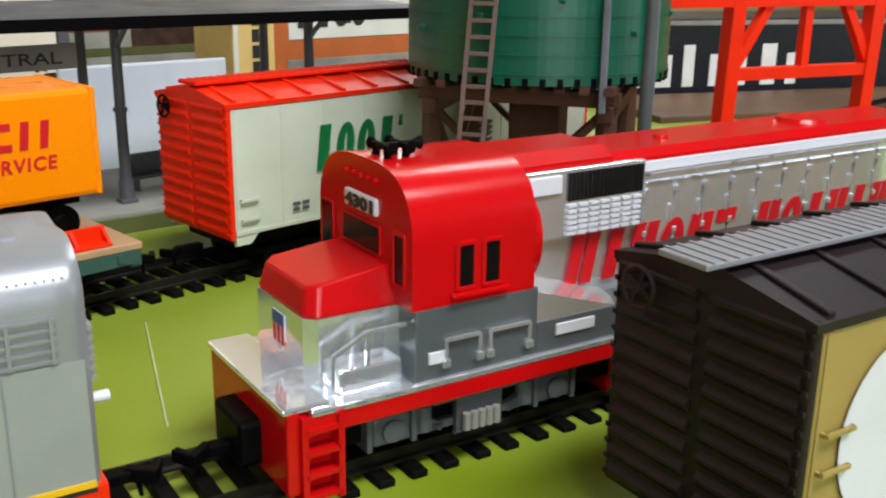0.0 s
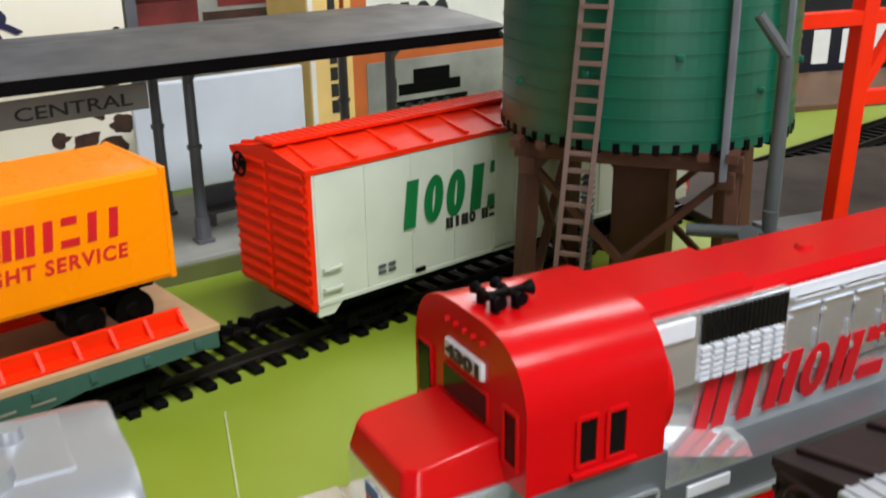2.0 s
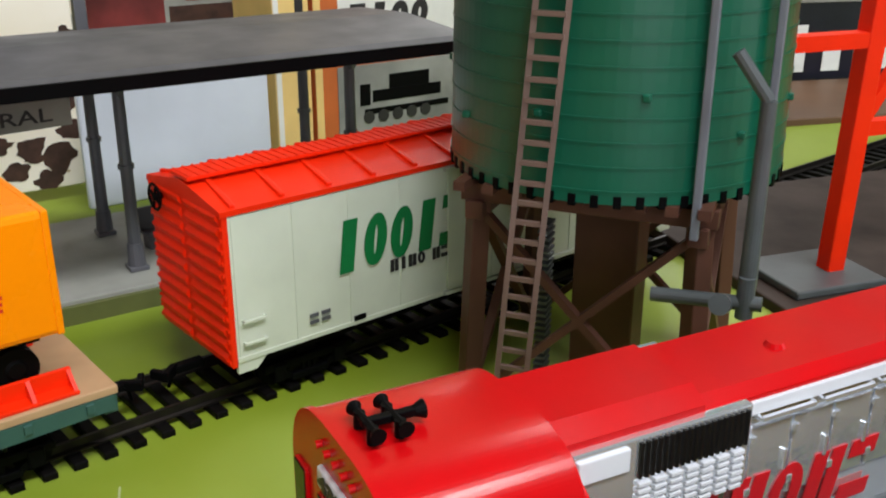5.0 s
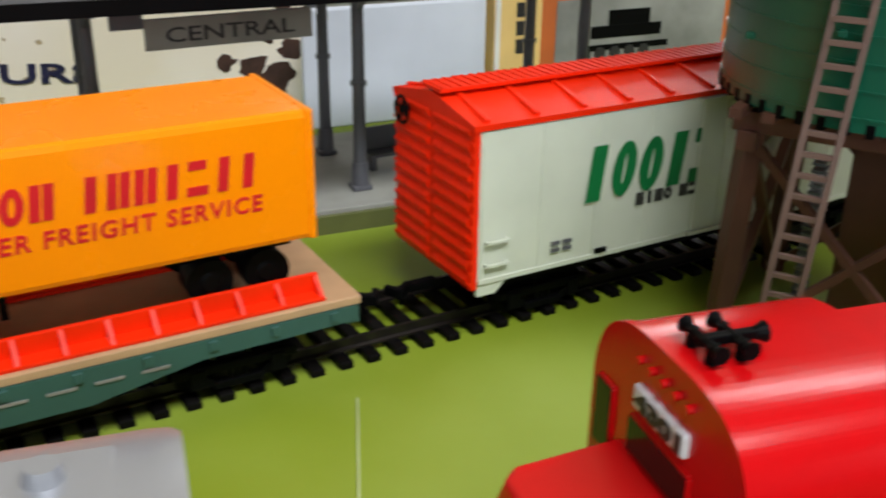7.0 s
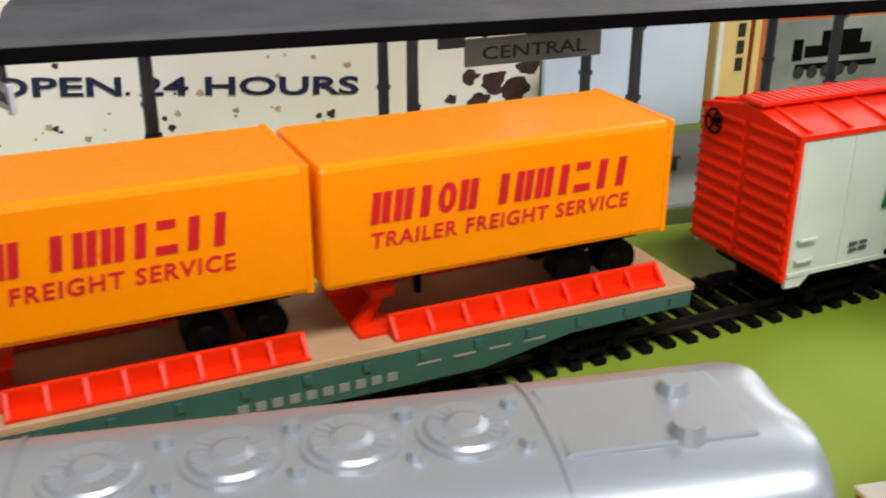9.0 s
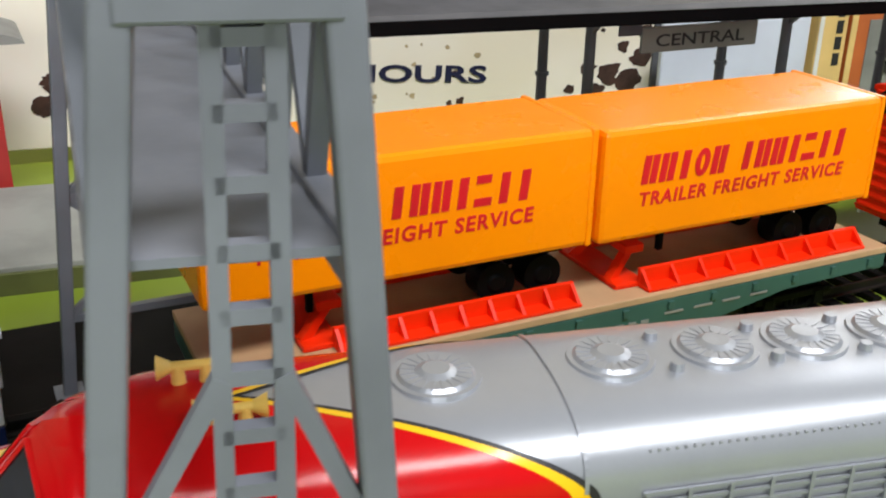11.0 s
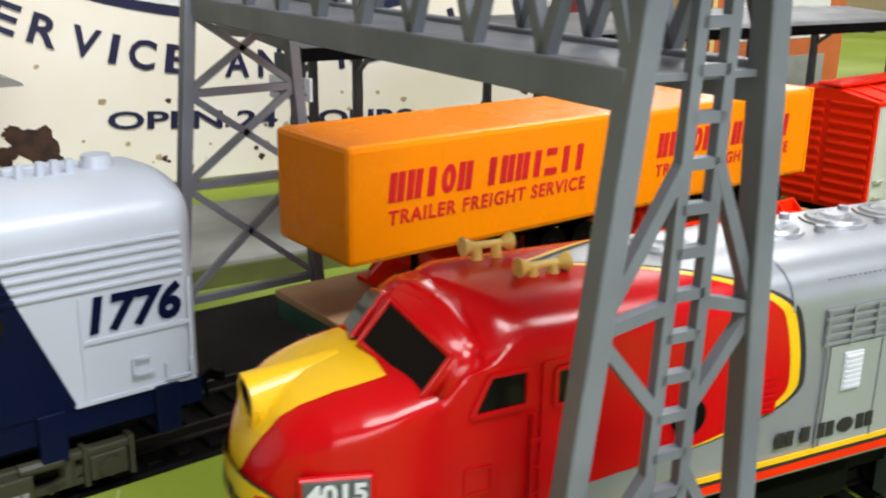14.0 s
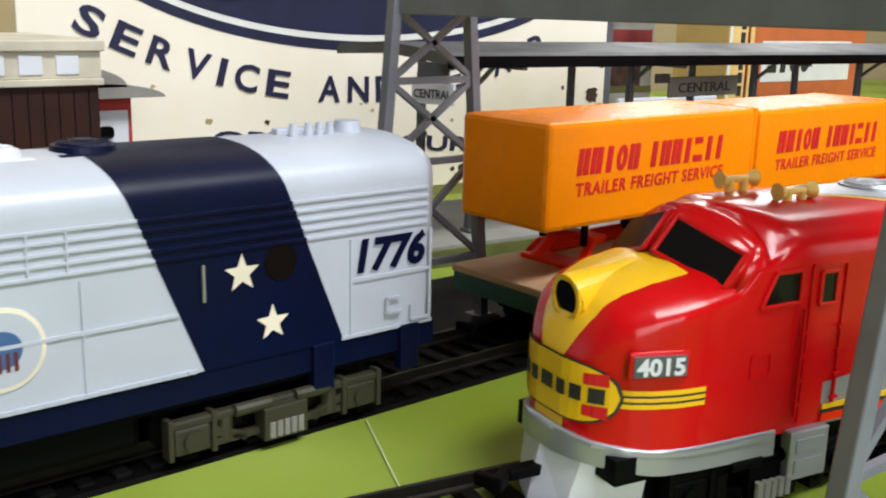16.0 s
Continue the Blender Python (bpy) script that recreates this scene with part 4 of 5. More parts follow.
# low nose: chrome below, red above
def prism(pts_lo, z_lo, pts_hi, z_hi, bevel=0.0):
    bm = bmesh.new()
    lo = [bm.verts.new((x, y, z)) for (x, y), z in zip(pts_lo, z_lo)]
    hi = [bm.verts.new((x, y, z)) for (x, y), z in zip(pts_hi, z_hi)]
    n = len(lo)
    for i in range(n):
        bm.faces.new((lo[i], lo[(i + 1) % n], hi[(i + 1) % n], hi[i]))
    bm.faces.new(lo[::-1])
    bm.faces.new(hi)
    bmesh.ops.recalc_face_normals(bm, faces=bm.faces[:])
    if bevel:
        bmesh.ops.bevel(bm, geom=bm.edges[:], offset=bevel, segments=3, profile=0.5, affect="EDGES")
    return bm


nose_plan = [(6.2, -8.8), (6.2, 8.8), (8.0, 10.6), (24, 10.6), (24, -10.6), (8.0, -10.6)]
part("nose", prism(nose_plan, [24.6] * 6, nose_plan, [36.4] * 6), CHROME, ss, "plated lower nose")
part("nose_hood", prism(nose_plan, [36.4] * 6, [(7.2, -7.6), (7.2, 7.6), (9, 9.0), (24, 9.0), (24, -9.0), (9, -9.0)], [41.0, 41.0, 41.6, 43.2, 43.2, 41.6], 0.6), RED, ss, "red nose top")
bm = bmesh.new()
sh_pts = [(-2.2, 34.8), (2.2, 34.8), (2.2, 30.5), (0, 28.0), (-2.2, 30.5)]
f = [bm.verts.new((6.05, y, z)) for y, z in sh_pts]
bm.faces.new(f)
g = [bm.verts.new((6.3, y, z)) for y, z in sh_pts]
bm.faces.new(g[::-1])
for i in range(5):
    bm.faces.new((f[i], f[(i + 1) % 5], g[(i + 1) % 5], g[i]))
bmesh.ops.recalc_face_normals(bm, faces=bm.faces[:])
shield = part("shield_emblem", bm, WHITE, ss, "small shield of plain stripes")
part("shield_top", box(5.9, 6.06, -2.2, 2.2, 32.8, 34.8), BLUE_INK, shield)
for y in (-1.6, 0, 1.6):
    part("shield_stripe", box(5.92, 6.05, y - 0.4, y + 0.4, 29.6, 32.7), RED_INK, shield)
# cab
cab_prof = []
CW = 15.8
for i in range(61):
    th = math.pi * i / 60
    cab_prof.append((math.copysign(CW * abs(math.cos(th)) ** 0.55, math.cos(th)), 47.2 + 11.0 * max(0.0, math.sin(th)) ** 0.95))
prof = [(CW, 36.8)] + cab_prof + [(-CW, 36.8)]
cab_ob = part("cab", extrude_profile(prof, 21.8, 45.0), RED, ss, "red rounded cab")
for p in cab_ob.data.polygons:
    p.use_smooth = len(p.vertices) == 4 and abs(p.normal.x) < 0.5 and p.center.z > 47.3
part("cab_base", box(22.2, 46, -CW, CW, 24.6, 36.8, 0.2), BAND_STEEL, ss, "steel-grey band below the cab")
part("side_band", box(46, SSL - 9, -CW, CW, 24.6, 30.4, 0.2), BAND_STEEL, ss, "steel-grey band along the frame")
bm = extrude_profile([(y * 1.012, z + (0.25 if z > 47 else 0)) for y, z in prof], 21.4, 22.4)
part("cab_front_rim", bm, RED, ss)
# cab front windows and number board
for y0, y1 in ((-6.2, 5.8),):
    pane(ss, [(21.3, y0, 43.8), (21.3, y1, 43.8), (21.3, y1, 48.0), (21.3, y0, 48.0)], SMOKE_GLASS, RED, 0.7, "front_window")
for sgn in (-1, 1):
    pane(ss, [(21.3, sgn * 10.4, 40.0), (21.3, sgn * 14.0, 40.0), (21.3, sgn * 14.0, 48.5), (21.3, sgn * 10.4, 48.5)], SMOKE_GLASS, RED, 0.6, "front_window")
    y = sgn * (CW + 0.1)
    for x0 in (29.6, 34.6):
        pane(ss, [(x0, y, 39.2), (x0 + 3.4, y, 39.2), (x0 + 3.4, y, 46.6), (x0, y, 46.6)], SMOKE_GLASS, RED, 0.7, "cab_window")
    part("window_sill", box(28.4, 39.4, min(y, y + sgn * 1.1), max(y, y + sgn * 1.1), 37.9, 38.7, 0.2), RED, ss)
    part("cab_door_rim", extrude_profile([(sgn * 9.5 + 5.2 * math.cos(t * math.pi / 12), 44 + 7.6 * math.sin(t * math.pi / 12)) for t in range(24)], 44.5, 47.4), RED, ss)
nbd = part("number_board", box(20.7, 21.8, -5.4, 5.4, 49.6, 52.5, 0.4), WHITE, ss, "white number board")
letters("number", "4301", 2.0, at(20.6, 4.8, 50.05, -90) @ pose(0, 0, 0, 90, 0, 0), INK, nbd, width=9.6, bold=0.14)
bm = bmesh.new()
for i in range(5):
    add_rod(bm, (20.6, -5 + i * 2.5, 55.4), (21.8, -5 + i * 2.5, 55.4), 0.5, seg=8)
part("marker_stud", bm, RED, ss)
# horns in black plastic on the cab roof
bm = bmesh.new()
for x in (25.0, 28.4):
    add_rod(bm, (x, -2.6, 59.9), (x, 2.6, 59.9), 0.55, seg=10)
    add_rod(bm, (x, -2.6, 59.9), (x, -3.6, 59.9), 0.6, 1.0, seg=14)
    add_rod(bm, (x, 2.6, 59.9), (x, 3.6, 59.9), 0.6, 1.0, seg=14)
    add_rod(bm, (x, -1.9, 57.4), (x, -1.9, 60.3), 0.7, seg=10)
    add_rod(bm, (x, 1.9, 57.4), (x, 1.9, 60.3), 0.7, seg=10)
add_bar(bm, (24.4, 0, 59.8), (31.4, 0, 59.8), 1.2, 1.0, 0.15)
add_rod(bm, (30.8, 0, 59.8), (32.2, 0, 59.8), 0.6, 1.2, seg=14)
part("air_horn", bm, BLACK, ss, "black plastic roof horns")
# long hood: chrome sides, red roof
HW = 8.4
part("long_hood", box(45, SSL - 8, -HW, HW, 24.6, 53.6, 0.3), CHROME, ss, "plated long hood")
part("hood_roof", extrude_profile([(-HW - 0.2, 53.6), (-HW - 0.2, 54.6), (-HW + 1.5, 56.0), (HW - 1.5, 56.0), (HW + 0.2, 54.6), (HW + 0.2, 53.6)], 66.5, SSL - 7.5), RED, ss, "red hood roof")
part("hood_roof_front", extrude_profile([(-HW - 0.4, 53.4), (-HW - 0.4, 55.6), (-HW + 2.5, 57.4), (HW - 2.5, 57.4), (HW + 0.4, 55.6), (HW + 0.4, 53.4)], 44, 67), RED, ss)
bm = bmesh.new()
add_rod(bm, (86, -1, 56), (86, -1, 56.7), 1.6, 1.2, seg=16)
part("roof_cap", bm, RED, ss)
part("roof_fan_cover", rod((128, 0, 56), (128, 0, 56.8), 5.6, 5.0, seg=28), RED, ss)
for sgn in (-1, 1):
    y = sgn * HW
    o = lambda d: (min(y, y + sgn * d), max(y, y + sgn * d))
    # radiator intake block next to the cab
    part("intake_block", box(46.5, 74.0, *o(1.6), 42.4, 54.6, 0.3), CHROME, ss)
    bm = bmesh.new()
    for i in range(19):
        x = 56.0 + i * 0.93
        add_box(bm, x, x + 0.46, *o(2.1), 49.0, 54.0)
    part("intake_grille", bm, RAIL, ss, "fine vertical grille")
    bm = bmesh.new()
    for i in range(7):
        for k in range(6):
            x, z = 56.0 + i * 2.5, 42.8 + k * 1.0
            add_box(bm, x, x + 1.9, *o(2.2), z, z + 0.6, 0.1)
    part("louver_block", bm, WHITE, ss, "bright louver rows")
    part("bright_plate", box(47, 54.5, *o(2.1), 50.6, 53.8, 0.2), WHITE, ss)
    # white strip paints the plating's bright reflection along the hood top
    part("top_glint", box(74.5, SSL - 9, *o(0.7), 51.9, 53.9, 0.2), WHITE, ss, "white strip painting the bright reflection under the roof edge")
    # doors and hinges along the hood
    for i in range(11):
        x = 75.5 + i * 7.6
        bm = bmesh.new()
        add_box(bm, x, x + 7.2, *o(0.45), 37.5, 50.0, 0.3)
        add_box(bm, x + 5.9, x + 6.6, *o(0.95), 42, 45.2, 0.15)
        for z in (39.5, 47.5):
            add_box(bm, x - 0.4, x + 0.6, *o(0.9), z, z + 1.2, 0.15)
        part("hood_door", bm, CHROME, ss)
    bm = bmesh.new()
    for i in range(8):
        x = 76 + i * 11
        add_bar(bm, (x, y + sgn * 1.4, 51.6), (x + 9.4, y + sgn * 1.4, 51.6), 0.55)
        for q in (0, 9.4):
            add_bar(bm, (x + q, y, 51.6), (x + q, y + sgn * 1.4, 51.6), 0.55)
    part("hand_rail", bm, CHROME, ss)
    yo = sgn * (CW - 0.2)
    part("battery_box", prism([(45.2, y), (66, y), (66, yo), (45.2, yo)], [24.6] * 4, [(45.2, y), (66, y), (66, yo), (45.2, yo)], [37.5, 31.0, 29.6, 36.0]), CHROME, ss, "plated box with sloping top beside the hood")
    # small fittings on the band below the cab
    for x0, x1 in ((24.5, 28), (50, 58.5)):
        part("step_plate", box(x0, x1, sgn * (CW + 0.05) - 0.3, sgn * (CW + 0.05) + 0.3, 27.4, 29.4, 0.1), WHITE, ss)
    for x0, x1 in ((27.5, 34), (36, 44)):
        bm = bmesh.new()
        yy = sgn * (CW + 0.5)
        add_bar(bm, (x0, yy, 31.2), (x1, yy, 31.2), 0.6)
        for x in (x0, x1):
            add_bar(bm, (x, yy, 31.2), (x, yy, 27.6), 0.6)
            add_box(bm, x - 0.7, x + 0.7, yy - 0.5, yy + 0.5, 26.6, 28.0, 0.1)
        part("grab_iron", bm, CHROME, ss)
    # nose hand rails
    bm = bmesh.new()
    yy = sgn * 13.2
    add_bar(bm, (9, yy, 25), (9, yy, 31), 0.6)
    add_bar(bm, (15, yy, 25), (15, yy, 34), 0.6)
    add_bar(bm, (9, yy, 31), (15, yy, 34), 0.6)
    add_bar(bm, (15, yy, 34), (22, yy, 34), 0.6)
    add_box(bm, 10, 21, min(sgn * 10.2, sgn * 13.6), max(sgn * 10.2, sgn * 13.6), 24.6, 28.6, 0.4)
    part("nose_rail", bm, CHROME, ss, "plated hand rail by the nose")
blocks("name_shape", [6, 6], 92, 9.5, upright(57, -HW - 0.62, 32.8), RED_INK, ss, shear=0.22, stroke=0.30, label="red slanted train name as plain shapes")
diesel_truck(ss, 35.5, 13.0, STEEL_TRUCK, lat=12.6, span=16.5)
diesel_truck(ss, SSL - 36, 12.0, STEEL_TRUCK, lat=13.8, span=15)
part("fuel_tank", box(66, 98, -13.5, 13.5, 10.5, 19, 2.0), RED, ss)
part("underframe", box(4, SSL - 4, -12, 12, 15, 19), BLACK, ss)
coupler(ss, 0, -1, 13.0)
part("coupler_pocket", box(-3.5, 1.5, -6, 6, 12, 20, 1.0), BLACK, ss)
coupler(ss, SSL, 1, 13.0)

# ---- white and navy diesel with stars ----
us = thing("diesel_locomotive", at(-226, 17, 0) @ pose(0, 0, 0, 0, 0, 180), "white diesel with navy diagonal band and stars", "locomotive")
# built backwards: its own x runs away from the rear end
USL = 172.0
US = Body([(0, 15.6), (1.2, 16.8), (3, 17.0), (USL, 17.0)], [(0, 58.2), (2, 59.4), (USL, 59.4)], [(0, 51.5), (USL, 51.5)], [(0, 22.0), (USL, 22.0)])
part("body", US.patch(0, USL, -1, 1, 60, 44, 0.0, True), SHELL_WHITE, us, "white plastic shell", smooth=True)
bm = bmesh.new()
bm.faces.new([bm.verts.new(US.point(USL, -1 + 2 * i / 44)) for i in range(45)])
part("front_wall", bm, SHELL_WHITE, us)


def band_edge(x_low, x_high):
    def f(a):
        z = US.point(50, a).z
        return x_low + (x_high - x_low) * (z - 22) / (59.4 - 22)
    return f


part("navy_band", US.patch(band_edge(22.5, 37.5), band_edge(51.5, 66.5), -1, 1, 12, 60, 0.14), NAVY, us, "dark navy diagonal band", smooth=True)
YS = 17.0


def star(parent, x, z, r, y, material, sgn):
    bm = bmesh.new()
    pts = []
    for i in range(10):
        a = math.pi / 2 + math.pi * i / 5
        q = r if i % 2 == 0 else r * 0.42
        pts.append((x + q * math.cos(a), z + q * math.sin(a)))
    f = [bm.verts.new((px, y, pz)) for px, pz in pts]
    g = [bm.verts.new((px, y - sgn * 0.15, pz)) for px, pz in pts]
    bm.faces.new(f)
    for i in range(10):
        bm.faces.new((f[i], f[(i + 1) % 10], g[(i + 1) % 10], g[i]))
    bmesh.ops.recalc_face_normals(bm, faces=bm.faces[:])
    return part("star", bm, material, parent, "cream star")


# the camera's side is +y in the loco's own turned frame
for sgn in (1, -1):
    y = sgn * YS
    o = lambda d, e=0.0: (min(y + sgn * e, y + sgn * d), max(y + sgn * e, y + sgn * d))
    star(us, 44.0, 38.4, 3.5, y + sgn * 0.3, CREAM_INK, sgn)
    star(us, 38.0, 28.4, 3.4, y + sgn * 0.3, CREAM_INK, sgn)
    bm = bmesh.new()
    add_rod(bm, (36.2, sgn * (YS - 0.2), 39.4), (36.2, sgn * (YS + 0.35), 39.4), 3.3, seg=28)
    part("porthole", bm, SMOKE_GLASS, us)
    # horizontal ribs of the upper side
    bm = bmesh.new()
    for i in range(5):
        z = 42.8 + i * 1.75
        add_box(bm, 2.5, USL - 30, *o(0.42), z - 0.3, z + 0.3, 0.1)
    for i in range(9):
        x = 74 + i * 6.0
        add_box(bm, x - 0.2, x + 0.2, *o(0.5), 42.5, 50)
    rib = part("side_grille", bm, SHELL_WHITE, us, "white horizontal ribs")
    bm = bmesh.new()
    # ribs inside the band are navy
    for i in range(5):
        z = 42.8 + i * 1.75
        xl = 22.5 + 15 * (z - 22) / 37.4
        add_box(bm, xl, xl + 29, *o(0.55), z - 0.34, z + 0.34, 0.1)
    part("band_rib", bm, NAVY, us)
    # panel mouldings
    bm = bmesh.new()
    add_box(bm, 1.5, 20.5, *o(0.4), 33.0, 33.7)
    for x in (1.6, 20.8, 72, 100):
        add_box(bm, x - 0.3, x + 0.3, *o(0.35), 22.6, 41.5)
    add_box(bm, 56.0, USL - 20, *o(0.4), 32.6, 33.2)
    add_box(bm, 1, 23, *o(0.4), 22.0, 22.7)
    add_box(bm, 53, USL, *o(0.4), 22.0, 22.7)
    for i in range(46):
        add_box(bm, 54 + i * 2.2, 54.8 + i * 2.2, *o(0.55), 22.2, 22.8)
    part("moulding", bm, SHELL_WHITE, us)
    bm = bmesh.new()
    for a, b in (((9.0, 25.6), (12.6, 25.6)), ((12.6, 25.6), (12.6, 28.6)), ((9.5, 28.6), (12.6, 28.6)), ((2.0, 23.4), (6.6, 23.4)), ((6.6, 23.4), (6.6, 26.4)), ((2.0, 23.4), (2.0, 26.4))):
        add_bar(bm, (a[0], y + sgn * 0.6, a[1]), (b[0], y + sgn * 0.6, b[1]), 0.55)
    part("grab_iron", bm, SHELL_WHITE, us)
    part("grab_iron", add_bar(bmesh.new(), (51.5, y + sgn * 0.6, 34.5), (51.5, y + sgn * 0.6, 41), 0.45), LABEL_GREY, us)
    # navy skirt and steps
    part("skirt", box(0, USL, *o(-0.8, -0.2), 17.0, 22.0), NAVY, us, "navy lower skirt")
    for x in (4.5, 25.0):
        bm = box(x, x + 4.6, *o(0.9, -1.5), 13.0, 22.4, 0.3)
        part("boarding_step", bm, NAVY, us)
    # round seal as plain rings
    sx = 84.5
    for r, mt, d in ((6.6, CREAM_INK, 0.25), (5.9, SHELL_WHITE, 0.32), (3.0, BLUE_INK, 0.36)):
        bm = bmesh.new()
        add_rod(bm, (sx, y, 32.5), (sx, y + sgn * d, 32.5), r, seg=36)
        part("seal", bm, mt, us, "round seal of plain rings")
    for k in range(4):
        part("seal", box(sx - 2.2 + k * 1.2, sx - 1.6 + k * 1.2, *o(0.42), 29.0, 32.0), POSTER_RED, us)
letters("number", "1776", 6.0, at(19.6, 17.35, 35.0, 180) @ pose(0, 0, 0, 90, 0, 0), NAVY, us, shear=0.18, width=16.5, bold=0.35)
part("underframe", box(2, USL - 2, -15, 15, 15.5, 22), BLACK, us)
diesel_truck(us, 36, 6.0, TRUCK, lat=15.6, span=18)
diesel_truck(us, 136, 6.0, TRUCK, lat=15.6, span=18)
part("fuel_tank", box(62, 105, -14, 14, 9.5, 17, 1.5), BLACK, us)
coupler(us, 0, -1, 12.0)
part("end_lamp", rod((0.3, 10, 36), (-1.8, 10, 36), 0.9, seg=10), SHELL_WHITE, us)
bm = box(-0.6, 0.4, -5, 5, 23, 49, 0.2)
part("end_door", bm, SHELL_WHITE, us)
for x in (64, 80, 96, 112):
    fan(us, x, 60.2, 5.4, WHITE if x > 70 else NAVY)
bm = bmesh.new()
add_rod(bm, (10, 0, 59), (10, 0, 61.6), 3.0, 2.5, seg=24)
for x in (15.5, 18, 20.5, 24):
    add_rod(bm, (x, 2, 58.5), (x, 2, 61.8), 1.0, 0.7, seg=10)
add_box(bm, 13, 26, -3, -0.5, 58.6, 60.6, 0.4)
part("roof_vent", bm, SHELL_WHITE, us, "white roof stacks and pipes")

# ---- green water tower on a brown trestle ----
WTX, WTY, WTR = 75.7, -36.6, -61.0
wt = thing("water_tower", at(WTX, WTY, ground_z(WTX, WTY), WTR), "green water tank on brown trestle with ladder and spout", "water tower")
TB = 53.5                      # underside of the tank above the ground
HB, HT = 24.0, 22.6
bm = bmesh.new()
R = 35.0
bmesh.ops.create_cone(bm, cap_ends=True, segments=96, radius1=R, radius2=R - 0.6, depth=58, matrix=Matrix.Translation((0, 0, TB + 29.5)))
tank = part("tank", bm, TANK_GREEN, wt, "dark green staved tank")
for k in range(52):
    a = 2 * math.pi * k / 52
    part("joist_end", box(-0.75, 0.75, -0.75, 0.75, -1.2, 1.2, 0.1), BLACK, tank).matrix_local = Matrix.Translation(((R - 0.5) * math.cos(a) * MM, (R - 0.5) * math.sin(a) * MM, (TB + 1.0) * MM)) @ Matrix.Rotation(a, 4, "Z")
bm = bmesh.new()
for k in range(12):
    z = TB + 3 + k * 4.6
    n = 60
    for i in range(n):
        a, b = 2 * math.pi * i / n, 2 * math.pi * (i + 1) / n
        rr = R - 0.6 * (z - TB) / 58 + 0.05
        add_bar(bm, (rr * math.cos(a), rr * math.sin(a), z), (rr * math.cos(b), rr * math.sin(b), z), 0.35, 0.4)
part("hoop", bm, TANK_GREEN, tank)
bm = bmesh.new()
for k in range(11):
    a = 0.5 + 2 * math.pi * k / 11
    add_box(bm, R * math.cos(a) - 0.8, R * math.cos(a) + 0.8, R * math.sin(a) - 0.8, R * math.sin(a) + 0.8, TB + 12 + (k % 3) * 4, TB + 13.4 + (k % 3) * 4, 0.3)
part("hoop_lug", bm, TANK_GREEN, tank)
bm = bmesh.new()
for sx in (-1, 1):
    for sy in (-1, 1):
        add_bar(bm, (sx * HB, sy * HB, 0), (sx * HT, sy * HT, TB - 5), 4.0, 4.0, 0.3)
        leg = bm
        part("leg", leg, BROWN, wt)
        bm = bmesh.new()
bm.free()
bm = bmesh.new()
for sgn in (-1, 1):
    add_box(bm, -26, 26, sgn * HT - 2, sgn * HT + 2, TB - 5.5, TB - 1.5, 0.3)
    add_box(bm, sgn * HT - 2, sgn * HT + 2, -26, 26, TB - 9, TB - 5, 0.3)
for i in range(9):
    x = -24 + i * 6
    add_box(bm, x - 1.2, x + 1.2, -31, 31, TB - 1.5, TB + 0.4)
part("platform_frame", bm, BROWN, wt)
for sgn in (-1, 1):
    for axis in (0, 1):
        for flip in (1, -1):
            a = [flip * (HB - 1), sgn * HB, 2]
            b = [-flip * (HT - 1), sgn * HT, TB - 8]
            if axis:
                a, b = [a[1], a[0], a[2]], [b[1], b[0], b[2]]
            bm = bmesh.new()
            add_bar(bm, a, b, 2.2, 1.6)
            part("brace", bm, BROWN, wt)
        a, b = [-HB, sgn * HB, 24], [HB, sgn * HB, 24]
        if axis:
            a, b = [a[1], a[0], a[2]], [b[1], b[0], b[2]]
part("riser_box", box(-6, 8, -6, 8, 0, TB - 2, 0.5), BROWN, wt, "brown boxed riser pipe")
bm = bmesh.new()
for k in range(26):
    add_box(bm, -12, -9.5, -14.5, -9.5, 3 + k * 1.5, 3.6 + k * 1.5)
part("riser_ribs", bm, STEEL_TRUCK, wt)
# ladder leaning up the face
LY = -36.0
bm = bmesh.new()
LX0, LX1 = -10.3, -4.3
for x in (LX0, LX1):
    add_bar(bm, (x - 3.4, LY - 3, 0), (x + 4.0, LY - 1, TB + 56), 1.1, 1.1)
lad = part("ladder", bm, LADDER, wt, "taupe plastic ladder")
rg = part("rung", add_bar(bmesh.new(), (LX0 - 3.4, LY - 2, 0), (LX1 - 3.4, LY - 2, 0), 0.9, 0.9), LADDER, lad)
for k in range(27):
    oo = rg if k == 0 else new("rung", rg.data)
    oo.parent = lad
    oo.matrix_basis = at(7.4 * (3 + k * 3.9) / (TB + 56), 0, 3 + k * 3.9)
# grey spout, guide posts and valve
bm = bmesh.new()
for a in (-0.02, 0.42):
    ca, sa = math.cos(a - 0.9), math.sin(a - 0.9)
    add_bar(bm, (36.8 * ca, 36.8 * sa, TB - 6), (36.8 * ca, 36.8 * sa, TB + 56), 1.9, 1.6, 0.3)
part("guide_post", bm, GREY_PLASTIC, wt, "grey vertical guide posts")
bm = bmesh.new()
px, py = 24.0, -30.0
add_rod(bm, (px + 9, py - 3, TB - 12), (px + 9, py - 3, TB + 22), 1.7, 1.4, seg=18)
add_rod(bm, (px + 9, py - 3, TB + 22), (px + 3, py - 3, TB + 30), 1.2, seg=10)
part("spout", bm, STEEL_TRUCK, wt, "grey spout pipe")
bm = bmesh.new()
add_rod(bm, (px - 8, py - 4, TB - 16), (px + 12, py - 4, TB - 15), 1.4, seg=16)
add_rod(bm, (px + 5, py - 4, TB - 16), (px + 5, py - 9, TB - 14), 2.0, seg=16)
